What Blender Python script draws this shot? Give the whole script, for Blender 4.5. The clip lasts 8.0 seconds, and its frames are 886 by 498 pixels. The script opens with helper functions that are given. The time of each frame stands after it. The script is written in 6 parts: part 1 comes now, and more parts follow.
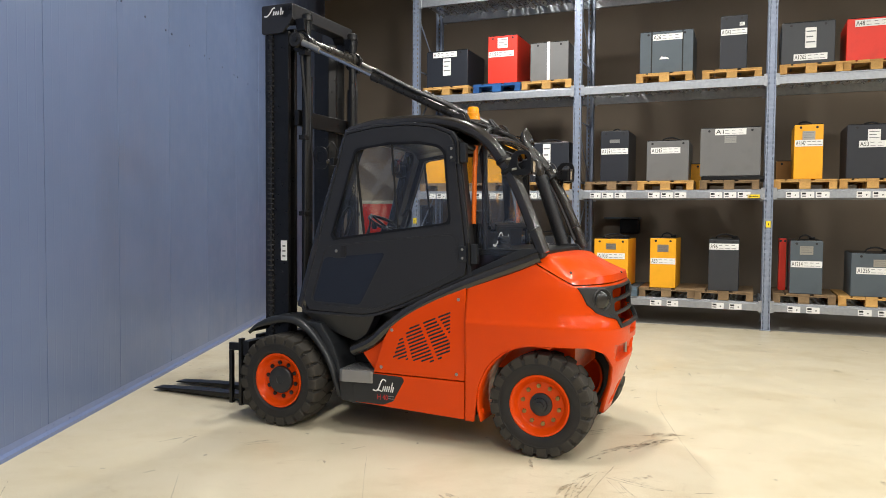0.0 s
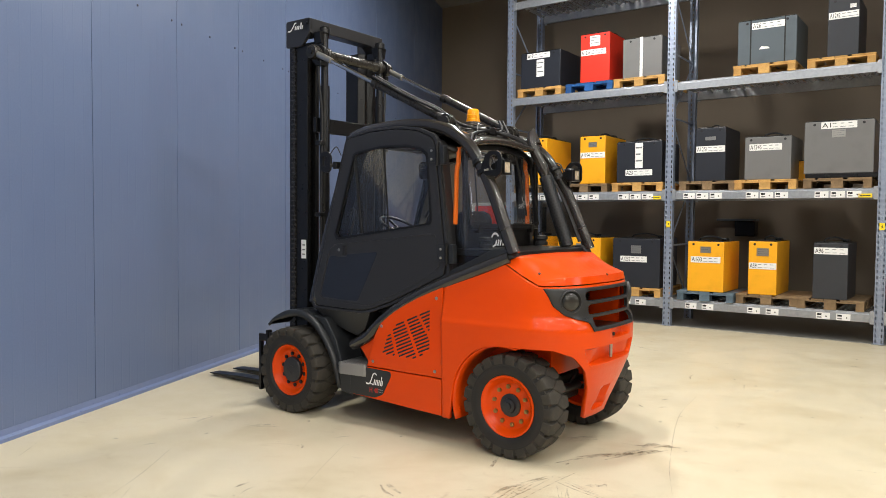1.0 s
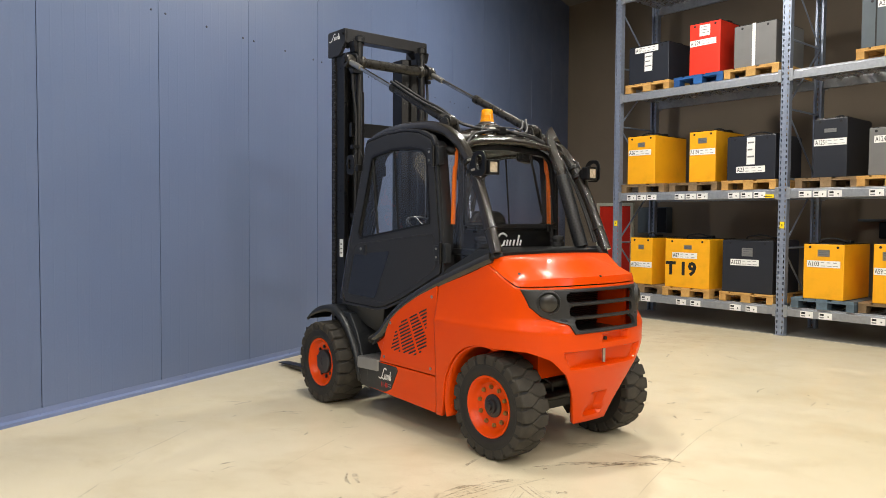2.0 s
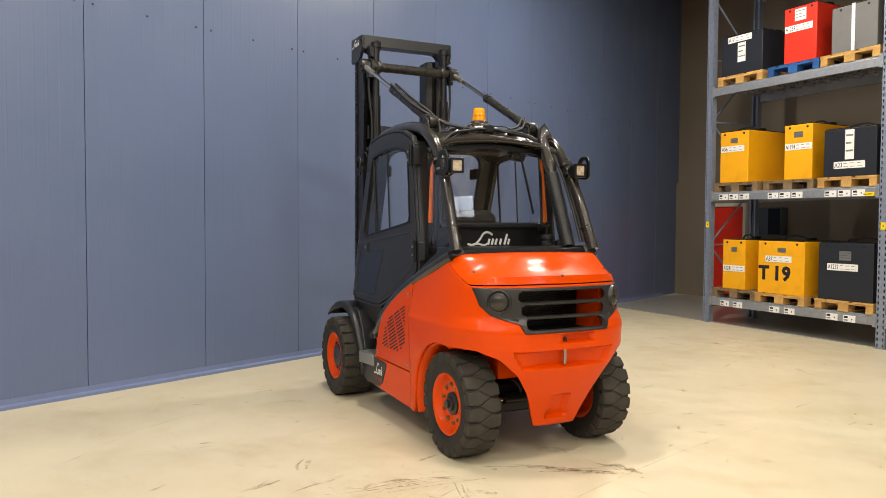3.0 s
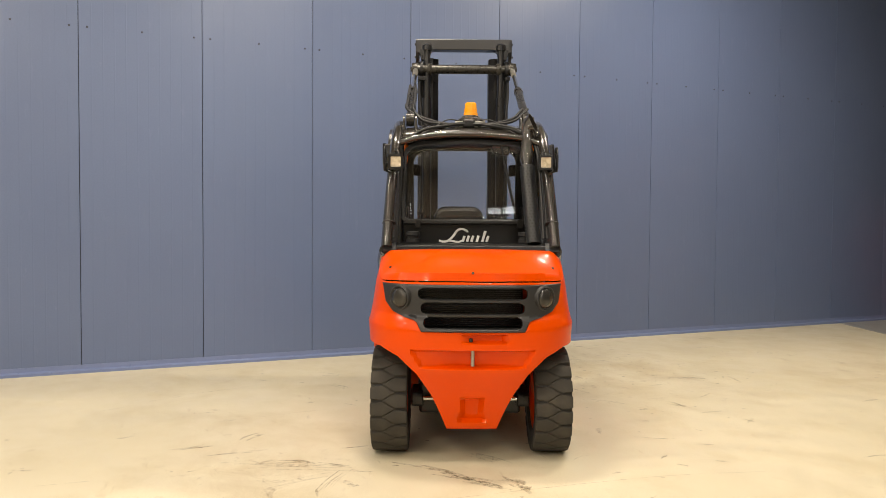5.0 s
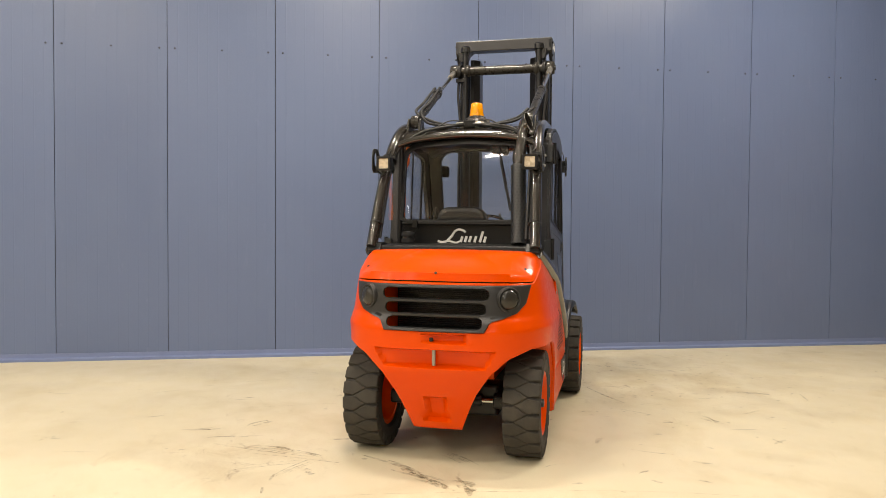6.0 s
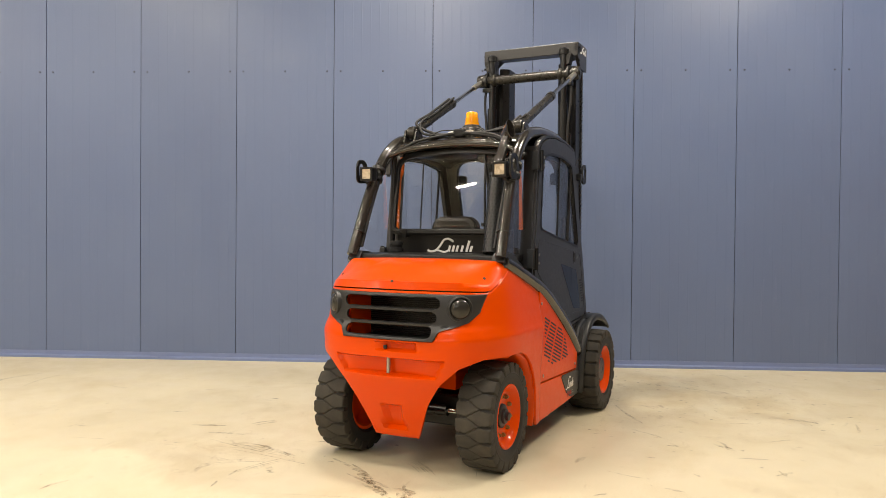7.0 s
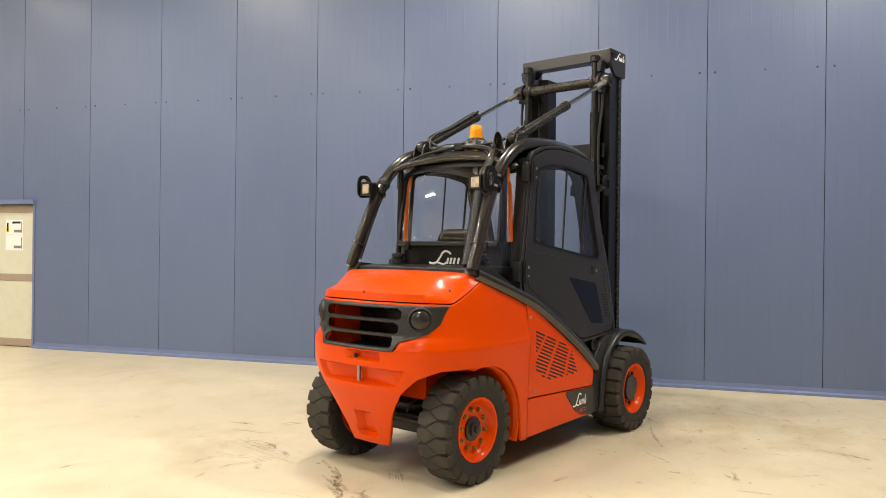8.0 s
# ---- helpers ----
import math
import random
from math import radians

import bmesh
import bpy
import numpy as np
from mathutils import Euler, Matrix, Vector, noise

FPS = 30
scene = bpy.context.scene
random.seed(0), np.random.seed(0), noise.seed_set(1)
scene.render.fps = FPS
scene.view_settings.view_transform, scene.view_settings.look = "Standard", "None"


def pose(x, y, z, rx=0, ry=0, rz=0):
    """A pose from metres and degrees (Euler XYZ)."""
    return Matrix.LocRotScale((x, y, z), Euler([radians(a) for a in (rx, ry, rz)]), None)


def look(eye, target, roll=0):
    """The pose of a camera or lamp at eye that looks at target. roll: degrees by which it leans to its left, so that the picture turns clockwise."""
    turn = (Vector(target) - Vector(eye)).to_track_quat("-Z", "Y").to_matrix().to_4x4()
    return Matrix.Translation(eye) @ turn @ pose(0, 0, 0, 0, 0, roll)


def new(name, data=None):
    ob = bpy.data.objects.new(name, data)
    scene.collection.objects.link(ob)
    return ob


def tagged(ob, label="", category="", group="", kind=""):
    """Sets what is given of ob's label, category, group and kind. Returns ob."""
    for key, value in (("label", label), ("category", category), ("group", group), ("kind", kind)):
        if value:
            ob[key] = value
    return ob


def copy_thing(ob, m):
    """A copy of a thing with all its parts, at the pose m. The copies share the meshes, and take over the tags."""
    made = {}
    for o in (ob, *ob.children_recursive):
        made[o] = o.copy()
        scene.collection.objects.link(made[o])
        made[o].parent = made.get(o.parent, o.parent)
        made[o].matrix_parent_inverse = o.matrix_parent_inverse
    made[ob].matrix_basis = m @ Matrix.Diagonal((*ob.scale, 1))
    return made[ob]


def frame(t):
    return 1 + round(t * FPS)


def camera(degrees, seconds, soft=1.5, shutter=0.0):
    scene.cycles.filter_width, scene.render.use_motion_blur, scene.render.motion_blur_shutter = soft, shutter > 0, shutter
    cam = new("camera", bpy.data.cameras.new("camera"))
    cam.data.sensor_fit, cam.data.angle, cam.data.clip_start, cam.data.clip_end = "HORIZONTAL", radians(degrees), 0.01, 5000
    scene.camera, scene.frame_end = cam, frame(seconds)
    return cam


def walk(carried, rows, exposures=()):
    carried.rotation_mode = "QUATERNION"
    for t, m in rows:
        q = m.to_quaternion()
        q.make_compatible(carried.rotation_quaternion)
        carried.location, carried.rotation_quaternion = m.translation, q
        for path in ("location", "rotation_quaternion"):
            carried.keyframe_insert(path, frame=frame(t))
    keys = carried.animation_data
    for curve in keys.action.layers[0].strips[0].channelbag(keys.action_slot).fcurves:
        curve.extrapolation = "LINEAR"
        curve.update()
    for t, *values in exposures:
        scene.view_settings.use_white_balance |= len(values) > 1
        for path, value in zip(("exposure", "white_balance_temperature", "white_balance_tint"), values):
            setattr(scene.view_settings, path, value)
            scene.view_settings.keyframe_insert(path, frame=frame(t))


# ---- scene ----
cam = camera(61.9, 8.0, soft=0.6)
PATH = [
    (0, (0.056, 0.344, 1.580), (0.036, 2.342, 1.494), 0.45),
    (0.5, (0.710, 0.332, 1.570), (0.478, 2.317, 1.484), 0.45),
    (1, (1.384, 0.390, 1.577), (0.905, 2.330, 1.494), 0.45),
    (1.5, (2.011, 0.551, 1.576), (1.289, 2.414, 1.493), 0.4),
    (3, (3.743, 1.464, 1.549), (2.450, 2.988, 1.473), 0.3),
    (3.5, (4.228, 1.934, 1.523), (2.772, 3.303, 1.450), 0.28),
    (4, (4.670, 2.437, 1.523), (3.074, 3.640, 1.451), 0.25),
    (4.5, (5.027, 3.005, 1.513), (3.303, 4.016, 1.444), 0.3),
    (6, (5.737, 4.877, 1.485), (3.764, 5.202, 1.425), 0.42),
    (6.5, (5.806, 5.460, 1.482), (3.810, 5.583, 1.433), 0.45),
    (7, (5.814, 6.130, 1.467), (3.817, 6.022, 1.439), 0.5),
    (7.5, (5.756, 6.721, 1.468), (3.781, 6.405, 1.454), 0.62),
    (8, (5.668, 7.411, 1.482), (3.752, 6.839, 1.482), 0.62),
]
GRADE = [(0, 0.14, 5950, 10), (1.5, 0.13, 6100, 10), (3.5, 0.08, 6750, 11), (4.5, 0.12, 6950, 12), (6.5, 0.19, 6950, 12), (8, 0.22, 6750, 11)]
walk(cam, [(t, look(eye, target, roll)) for t, eye, target, roll in PATH], GRADE)

# ---- light: a closed hall with rows of strip lamps under the ceiling ----
world = bpy.data.worlds.new("hall_air")
scene.world = world
world.use_nodes = True
world.node_tree.nodes["Background"].inputs[0].default_value = (0.5, 0.55, 0.6, 1)
world.node_tree.nodes["Background"].inputs[1].default_value = 0.02
CEILING = 6.4
WALL_X = -2.80
LAMP_POWER = 110.0
LAMP_ROWS = [(x, y) for x in (0.0, 3.2, 6.2, 9.2) for y in (-8.25, -3.7, 0.85, 5.4, 9.95) if x < 5 or y < 9]


def strip_lamp(x, y, power=1.0):
    data = bpy.data.lights.new("lamp_light", "AREA")
    data.shape, data.size, data.size_y = "RECTANGLE", 0.12, 1.0
    data.energy, data.color = LAMP_POWER * power, (1.0, 0.93, 0.81)
    ob = new("lamp_light", data)
    ob.matrix_world = pose(x, y, CEILING - 0.36)
    return ob


# ---- materials ----
def rgb(r, g, b):
    """Linear colour from the 0 to 255 values of a paint chart."""
    return tuple(((c / 255 + 0.055) / 1.055) ** 2.4 if c > 10 else c / 255 / 12.92 for c in (r, g, b)) + (1,)


class Mat:
    """A node material with a principled shader and a few ways to vary it."""

    def __init__(self, name, colour, rough=0.5, metal=0.0, **more):
        self.m = bpy.data.materials.new(name)
        self.m.use_nodes = True
        self.n, self.l = self.m.node_tree.nodes, self.m.node_tree.links
        self.p = self.n["Principled BSDF"]
        self.p.inputs["Base Color"].default_value = colour
        self.p.inputs["Roughness"].default_value = rough
        self.p.inputs["Metallic"].default_value = metal
        for key, value in more.items():
            self.p.inputs[key.replace("_", " ")].default_value = value
        self.colour = None
        self.base = colour
        self.height = None

    def node(self, kind, **values):
        n = self.n.new(kind)
        for key, value in values.items():
            n.inputs[key].default_value = value
        return n

    def coords(self, scale=(1, 1, 1), world=False):
        if world:
            src = self.node("ShaderNodeNewGeometry").outputs["Position"]
        else:
            src = self.node("ShaderNodeTexCoord").outputs["Object"]
        mp = self.node("ShaderNodeMapping", Scale=scale)
        self.l.new(src, mp.inputs["Vector"])
        return mp.outputs["Vector"]

    def noise(self, scale, detail=4, stretch=(1, 1, 1), rough=0.55, distort=0.0, world=False):
        n = self.node("ShaderNodeTexNoise", Scale=scale, Detail=detail, Roughness=rough, Distortion=distort)
        self.l.new(self.coords(stretch, world), n.inputs["Vector"])
        return n.outputs["Fac"]

    def ramp(self, fac, lo, hi, a=0.0, b=1.0):
        n = self.node("ShaderNodeMapRange", **{"From Min": lo, "From Max": hi, "To Min": a, "To Max": b})
        self.l.new(fac, n.inputs["Value"])
        return n.outputs["Result"]

    def times(self, a, b):
        n = self.n.new("ShaderNodeMath")
        n.operation = "MULTIPLY"
        for sock, v in zip(n.inputs, (a, b)):
            if isinstance(v, (int, float)):
                sock.default_value = v
            else:
                self.l.new(v, sock)
        return n.outputs[0]

    def tint(self, fac, colour):
        """Mix a second colour over the base by a factor."""
        n = self.n.new("ShaderNodeMix")
        n.data_type = "RGBA"
        if self.colour is None:
            n.inputs["A"].default_value = self.base
        else:
            self.l.new(self.colour, n.inputs["A"])
        n.inputs["B"].default_value = colour
        self.l.new(fac, n.inputs["Factor"])
        self.colour = n.outputs["Result"]
        self.l.new(self.colour, self.p.inputs["Base Color"])
        return self

    def gloss(self, fac):
        self.l.new(fac, self.p.inputs["Roughness"])
        return self

    def bump(self, fac, depth=0.002, strength=0.5):
        n = self.node("ShaderNodeBump", Distance=depth, Strength=strength)
        self.l.new(fac, n.inputs["Height"])
        if self.height is not None:
            self.l.new(self.height, n.inputs["Normal"])
        self.height = n.outputs["Normal"]
        self.l.new(self.height, self.p.inputs["Normal"])
        return self

    def vary(self, amount):
        """Brightness that differs from object to object."""
        info = self.n.new("ShaderNodeObjectInfo")
        hsv = self.node("ShaderNodeHueSaturation")
        self.l.new(self.ramp(info.outputs["Random"], 0, 1, 1 - amount, 1 + amount), hsv.inputs["Value"])
        if self.colour is None:
            hsv.inputs["Color"].default_value = self.base
        else:
            self.l.new(self.colour, hsv.inputs["Color"])
        self.colour = hsv.outputs["Color"]
        self.l.new(self.colour, self.p.inputs["Base Color"])
        return self


def plain(name, colour, rough=0.5, metal=0.0, grain=0.0, **more):
    k = Mat(name, colour, rough, metal, **more)
    f = k.noise(9, 5)
    dark = tuple(c * 0.72 for c in colour[:3]) + (1,)
    k.tint(k.ramp(f, 0.45, 0.8, 0, 0.3), dark)
    k.gloss(k.ramp(k.noise(30, 3), 0.3, 0.7, max(rough - 0.03, 0.03), min(rough + 0.04, 1)))
    if grain:
        k.bump(k.noise(450, 2), 0.0004, grain)
    return k


k = Mat("wall_paint", rgb(95, 110, 143), 0.42)
k.tint(k.ramp(k.noise(1.2, 4, world=True), 0.4, 0.75, 0, 0.35), rgb(88, 101, 134))
k.tint(k.ramp(k.noise(14, 6, (1, 1, 0.25), world=True), 0.62, 0.8, 0, 0.25), rgb(116, 127, 160))
k.tint(k.ramp(k.noise(70, 4, world=True), 0.40, 0.66, 0, 0.22), rgb(86, 99, 130))
k.tint(k.ramp(k.noise(9, 5, (1, 1.4, 0.6), 0.7, world=True), 0.66, 0.74, 0, 0.22), rgb(120, 132, 164))
k.gloss(k.ramp(k.noise(3, 4, world=True), 0.3, 0.7, 0.30, 0.44))
w = k.node("ShaderNodeTexWave", Scale=2.98, Distortion=0.0)
w.bands_direction = "Y"
k.l.new(k.coords((1, 1, 1), True), w.inputs["Vector"])
k.bump(k.ramp(w.outputs["Fac"], 0.95, 1.0), 0.0016, 0.38)
k.vary(0.035)
WALL_PAINT = k.m
JOINT = Mat("joint_shadow", rgb(38, 42, 58), 0.8).m
BASE_PAINT = plain("skirting_paint", rgb(108, 122, 160), 0.3).m
BOLT = plain("bolt_head", rgb(62, 66, 82), 0.45, 0.3).m
k = Mat("plaster", rgb(131, 119, 104), 0.85)
k.tint(k.ramp(k.noise(0.8, 5, world=True), 0.4, 0.7, 0, 0.5), rgb(117, 107, 92))
k.bump(k.noise(60, 4), 0.002, 0.3)
PLASTER = k.m
CEIL = plain("ceiling_sheet", rgb(140, 138, 130), 0.8).m

k = Mat("floor_coating", rgb(216, 206, 180), 0.36)
k.tint(k.ramp(k.noise(0.5, 6, world=True), 0.42, 0.70, 0, 0.5), rgb(198, 186, 154))
k.tint(k.ramp(k.noise(1.3, 8, (1, 1.2, 1), 0.62, 0.3, world=True), 0.50, 0.72, 0, 0.5), rgb(184, 168, 132))
# an oily brown stretch along the wall and before the rack, with its own ragged outline
pos = k.node("ShaderNodeNewGeometry").outputs["Position"]
spots = []
for centre, reach in (((-1.3, 7.9, 0), 1.9), ((0.7, 11.0, 0), 1.5), ((0.9, 4.4, 0), 0.8)):
    away = k.node("ShaderNodeVectorMath")
    away.operation = "DISTANCE"
    away.inputs[1].default_value = centre
    k.l.new(pos, away.inputs[0])
    spots.append(k.ramp(away.outputs["Value"], reach * 0.25, reach, 1.0, 0.0))
dirt = spots[0]
for s in spots[1:]:
    n = k.n.new("ShaderNodeMath")
    n.operation = "MAXIMUM"
    k.l.new(dirt, n.inputs[0])
    k.l.new(s, n.inputs[1])
    dirt = n.outputs[0]
k.tint(k.times(dirt, k.ramp(k.noise(2.2, 9, (1, 1.3, 1), 0.68, 0.5, world=True), 0.42, 0.70, 0, 0.6)), rgb(172, 150, 112))
k.tint(k.times(dirt, k.ramp(k.noise(6.0, 9, (1, 1.2, 1), 0.72, 0.9, world=True), 0.57, 0.70, 0, 0.8)), rgb(116, 92, 62))
k.tint(k.ramp(k.noise(5.0, 10, (0.6, 1.5, 1), 0.72, 1.0, world=True), 0.60, 0.72, 0, 0.4), rgb(160, 140, 106))
k.tint(k.ramp(k.noise(7.0, 8, (0.35, 2.2, 1), 0.7, 1.6, world=True), 0.69, 0.73, 0, 0.8), rgb(94, 80, 60))
k.tint(k.ramp(k.noise(26, 6, (1, 1, 1), 0.75, 0.8, world=True), 0.70, 0.76, 0, 0.7), rgb(104, 88, 66))
k.tint(k.ramp(k.noise(60, 3, world=True), 0.71, 0.78, 0, 0.45), rgb(126, 110, 86))
k.gloss(k.ramp(k.noise(3.5, 6, world=True), 0.3, 0.7, 0.28, 0.5))
k.tint(k.ramp(k.noise(120, 4, (1, 1, 1), 0.7, world=True), 0.38, 0.68, 0, 0.34), rgb(164, 149, 118))
k.bump(k.noise(25, 5, world=True), 0.002, 0.12)
FLOOR = k.m
k = Mat("rubber_scuff", rgb(128, 108, 78), 0.6)
k.tint(k.ramp(k.noise(4, 5, world=True), 0.45, 0.7), rgb(70, 60, 46))
k.l.new(k.ramp(k.noise(16, 8, (1, 1, 1), 0.75, world=True), 0.42, 0.68, 0.0, 0.60), k.p.inputs["Alpha"])
SCUFF = k.m

k = Mat("orange_paint", rgb(219, 71, 0), 0.4, 0.0, Coat_Weight=0.34, Coat_Roughness=0.12, Specular_IOR_Level=0.06)
k.tint(k.ramp(k.noise(3, 5), 0.5, 0.8, 0, 0.25), rgb(200, 62, 0))
k.bump(k.noise(260, 2), 0.0008, 0.28)
k.gloss(k.ramp(k.noise(20, 4), 0.3, 0.7, 0.28, 0.4))
ORANGE = k.m
PLASTIC = plain("charcoal_plastic", rgb(35, 37, 40), 0.36, 0.0, 0.25).m
GRILLE_BLACK = plain("grille_plastic", rgb(38, 38, 39), 0.42, 0.0, 0.3).m
DOOR_PAINT = plain("door_coating", rgb(42, 42, 44), 0.31, 0.0, 0.25).m
TUBE_PAINT = plain("guard_paint", rgb(42, 39, 36), 0.2, 0.1, Coat_Weight=0.6, Coat_Roughness=0.08).m
BLACK = plain("black_steel", rgb(19, 19, 20), 0.3, 0.0, 0.2, Specular_IOR_Level=0.4).m
DARK = plain("dark_plastic", rgb(14, 14, 15), 0.36, 0.0, 0.2, Specular_IOR_Level=0.4).m
CYLINDER = plain("cylinder_paint", rgb(50, 48, 45), 0.28, 0.3).m
CHROME = plain("chrome_rod", rgb(205, 203, 198), 0.14, 1.0).m
STEEL = plain("bright_steel", rgb(170, 168, 162), 0.35, 0.9).m
BRASS = plain("zinc_nut", rgb(150, 128, 74), 0.4, 0.8).m
k = Mat("tyre_rubber", rgb(26, 25, 25), 0.62)
k.tint(k.ramp(k.noise(7, 6), 0.45, 0.75, 0, 0.6), rgb(40, 38, 36))
k.bump(k.noise(90, 4), 0.002, 0.3)
RUBBER = k.m
k = Mat("tread_rubber", rgb(51, 48, 43), 0.85)
k.tint(k.ramp(k.noise(9, 6), 0.45, 0.75, 0, 0.6), rgb(76, 70, 61))
k.bump(k.noise(70, 5), 0.003, 0.4)
TREAD = k.m
AMBER = plain("amber_lens", rgb(240, 156, 6), 0.2).m
AMBER_STRIP = Mat("amber_strip", rgb(232, 112, 22), 0.35).m
k = Mat("lamp_lens", rgb(196, 184, 162), 0.16)
k.tint(k.ramp(k.noise(38, 3), 0.42, 0.62, 0, 0.7), rgb(150, 138, 118))
v = k.node("ShaderNodeTexVoronoi", Scale=140.0)
k.l.new(k.coords(), v.inputs["Vector"])
k.bump(v.outputs["Distance"], 0.004, 0.6)
LENS = k.m
k = Mat("day_pane", rgb(210, 222, 235), 0.2)
k.p.inputs["Emission Color"].default_value = (0.86, 0.93, 1, 1)
k.p.inputs["Emission Strength"].default_value = 5.0
DAY_PANE = k.m
DARK_LENS = plain("smoked_lens", rgb(44, 43, 41), 0.2).m
ALU = plain("step_plate", rgb(150, 150, 150), 0.42, 0.6, 0.3).m
WHITE = Mat("white_print", rgb(236, 236, 234), 0.5).m
RED_PRINT = Mat("red_print", rgb(190, 40, 34), 0.5).m
INK = Mat("black_ink", rgb(24, 24, 26), 0.6).m
GREY_INK = Mat("grey_ink", rgb(120, 122, 124), 0.6).m
GREEN_INK = Mat("green_ink", rgb(96, 160, 60), 0.6).m
YELLOW_TAG = Mat("yellow_tag", rgb(244, 214, 20), 0.5).m

k = Mat("galvanised", rgb(168, 172, 178), 0.42, 0.65)
k.tint(k.ramp(k.noise(24, 5), 0.4, 0.7, 0, 0.5), rgb(138, 143, 152))
k.tint(k.ramp(k.noise(4, 5), 0.55, 0.75, 0, 0.4), rgb(188, 190, 192))
k.gloss(k.ramp(k.noise(18, 4), 0.3, 0.7, 0.34, 0.55))
ZINC = k.m
# the same zinc made brighter for the decks, with light off the floor in its colour
k = Mat("deck_zinc_lit", rgb(196, 198, 200), 0.3, 0.85)
k.tint(k.ramp(k.noise(20, 5), 0.4, 0.7, 0, 0.5), rgb(160, 164, 168))
k.gloss(k.ramp(k.noise(12, 4), 0.3, 0.7, 0.2, 0.4))
DECK_ZINC_LIT = k.m
k = Mat("upright_zinc", rgb(150, 160, 180), 0.45, 0.5)
k.tint(k.ramp(k.noise(20, 5), 0.4, 0.7, 0, 0.5), rgb(122, 132, 152))
UPRIGHT = k.m


def timber(name, a, b):
    q = Mat(name, a, 0.8)
    q.tint(q.ramp(q.noise(7, 6, (1, 6, 1)), 0.4, 0.7, 0, 0.8), b)
    q.tint(q.ramp(q.noise(60, 4, (1, 0.08, 1)), 0.5, 0.75, 0, 0.5), tuple(v * 0.55 for v in b[:3]) + (1,))
    q.bump(q.noise(80, 4, (1, 0.1, 1)), 0.002, 0.4)
    return q.vary(0.18).m


PINE = timber("pine", rgb(206, 164, 96), rgb(176, 130, 68))
PINE_OLD = timber("weathered_pine", rgb(140, 116, 84), rgb(104, 84, 60))
PINE_BLUE = timber("blue_stained_pine", rgb(34, 92, 158), rgb(24, 66, 124))
PINE_SLATE = timber("faded_blue_pine", rgb(96, 116, 132), rgb(74, 86, 96))


def enamel(name, a, rough=0.42):
    q = Mat(name, a, rough)
    q.tint(q.ramp(q.noise(5, 6), 0.5, 0.75, 0, 0.4), tuple(v * 0.7 for v in a[:3]) + (1,))
    q.tint(q.ramp(q.noise(22, 6, (1, 1, 0.5), 0.7), 0.68, 0.78, 0, 0.5), tuple(v * 0.35 + 0.02 for v in a[:3]) + (1,))
    q.bump(q.noise(120, 3), 0.001, 0.25)
    return q.m


YELLOW = enamel("yellow_enamel", rgb(244, 174, 16))
CHARCOAL = enamel("charcoal_enamel", rgb(50, 53, 58))
NAVY = enamel("blue_black_enamel", rgb(35, 38, 46))
GREY = enamel("grey_enamel", rgb(112, 112, 112))
SLATE = enamel("slate_enamel", rgb(80, 90, 98))
RED = enamel("red_enamel", rgb(226, 50, 28))
DOOR_LIGHT = plain("door_panel_paint", rgb(206, 206, 188), 0.5).m
DOOR_RAIL = plain("door_rail", rgb(168, 152, 136), 0.45, 0.2).m


def pane_material(name, tint, sheen=0.9):
    m = bpy.data.materials.new(name)
    m.use_nodes = True
    n, l = m.node_tree.nodes, m.node_tree.links
    n.remove(n["Principled BSDF"])
    clear, gloss = n.new("ShaderNodeBsdfTransparent"), n.new("ShaderNodeBsdfGlossy")
    clear.inputs["Color"].default_value = tint
    gloss.inputs["Roughness"].default_value = 0.02
    gloss.inputs["Color"].default_value = (sheen, sheen, sheen, 1)
    face, mix = n.new("ShaderNodeLayerWeight"), n.new("ShaderNodeMixShader")
    face.inputs["Blend"].default_value = 0.5
    steep, span = n.new("ShaderNodeMath"), n.new("ShaderNodeMapRange")
    steep.operation = "POWER"
    steep.inputs[1].default_value = 4.0
    span.inputs["To Min"].default_value, span.inputs["To Max"].default_value = 0.042, 0.75
    l.new(face.outputs["Facing"], steep.inputs[0])
    l.new(steep.outputs[0], span.inputs["Value"])
    l.new(span.outputs[0], mix.inputs[0])
    l.new(clear.outputs[0], mix.inputs[1])
    l.new(gloss.outputs[0], mix.inputs[2])
    l.new(mix.outputs[0], n["Material Output"].inputs["Surface"])
    return m


GLASS = pane_material("cab_glass", (0.985, 0.99, 0.99, 1))
GLASS_DARK = pane_material("tinted_glass", (0.30, 0.34, 0.40, 1))
k = Mat("lamp_tube", (1, 0.95, 0.86, 1), 0.5)
k.p.inputs["Emission Color"].default_value = (1, 0.94, 0.84, 1)
k.p.inputs["Emission Strength"].default_value = 6.0
TUBE_GLOW = k.m


# ---- mesh helpers ----
def part(name, bm, material, parent=None, label="", smooth=None, bevel=0.0, solid=0.0):
    """Link a bmesh as one mesh object under a thing or under a part."""
    bmesh.ops.recalc_face_normals(bm, faces=bm.faces)
    me = bpy.data.meshes.new(name)
    bm.to_mesh(me)
    bm.free()
    me.materials.append(material)
    if smooth:
        me.shade_smooth()
        me.set_sharp_from_angle(angle=radians(smooth))
    ob = new(name, me)
    if solid:
        md = ob.modifiers.new("thickness", "SOLIDIFY")
        md.thickness, md.offset = solid, -1
    if bevel:
        md = ob.modifiers.new("edges", "BEVEL")
        md.width, md.segments, md.limit_method, md.angle_limit = bevel, 2, "ANGLE", radians(40)
    ob.parent = parent
    if label:
        ob["label"] = label
    return ob


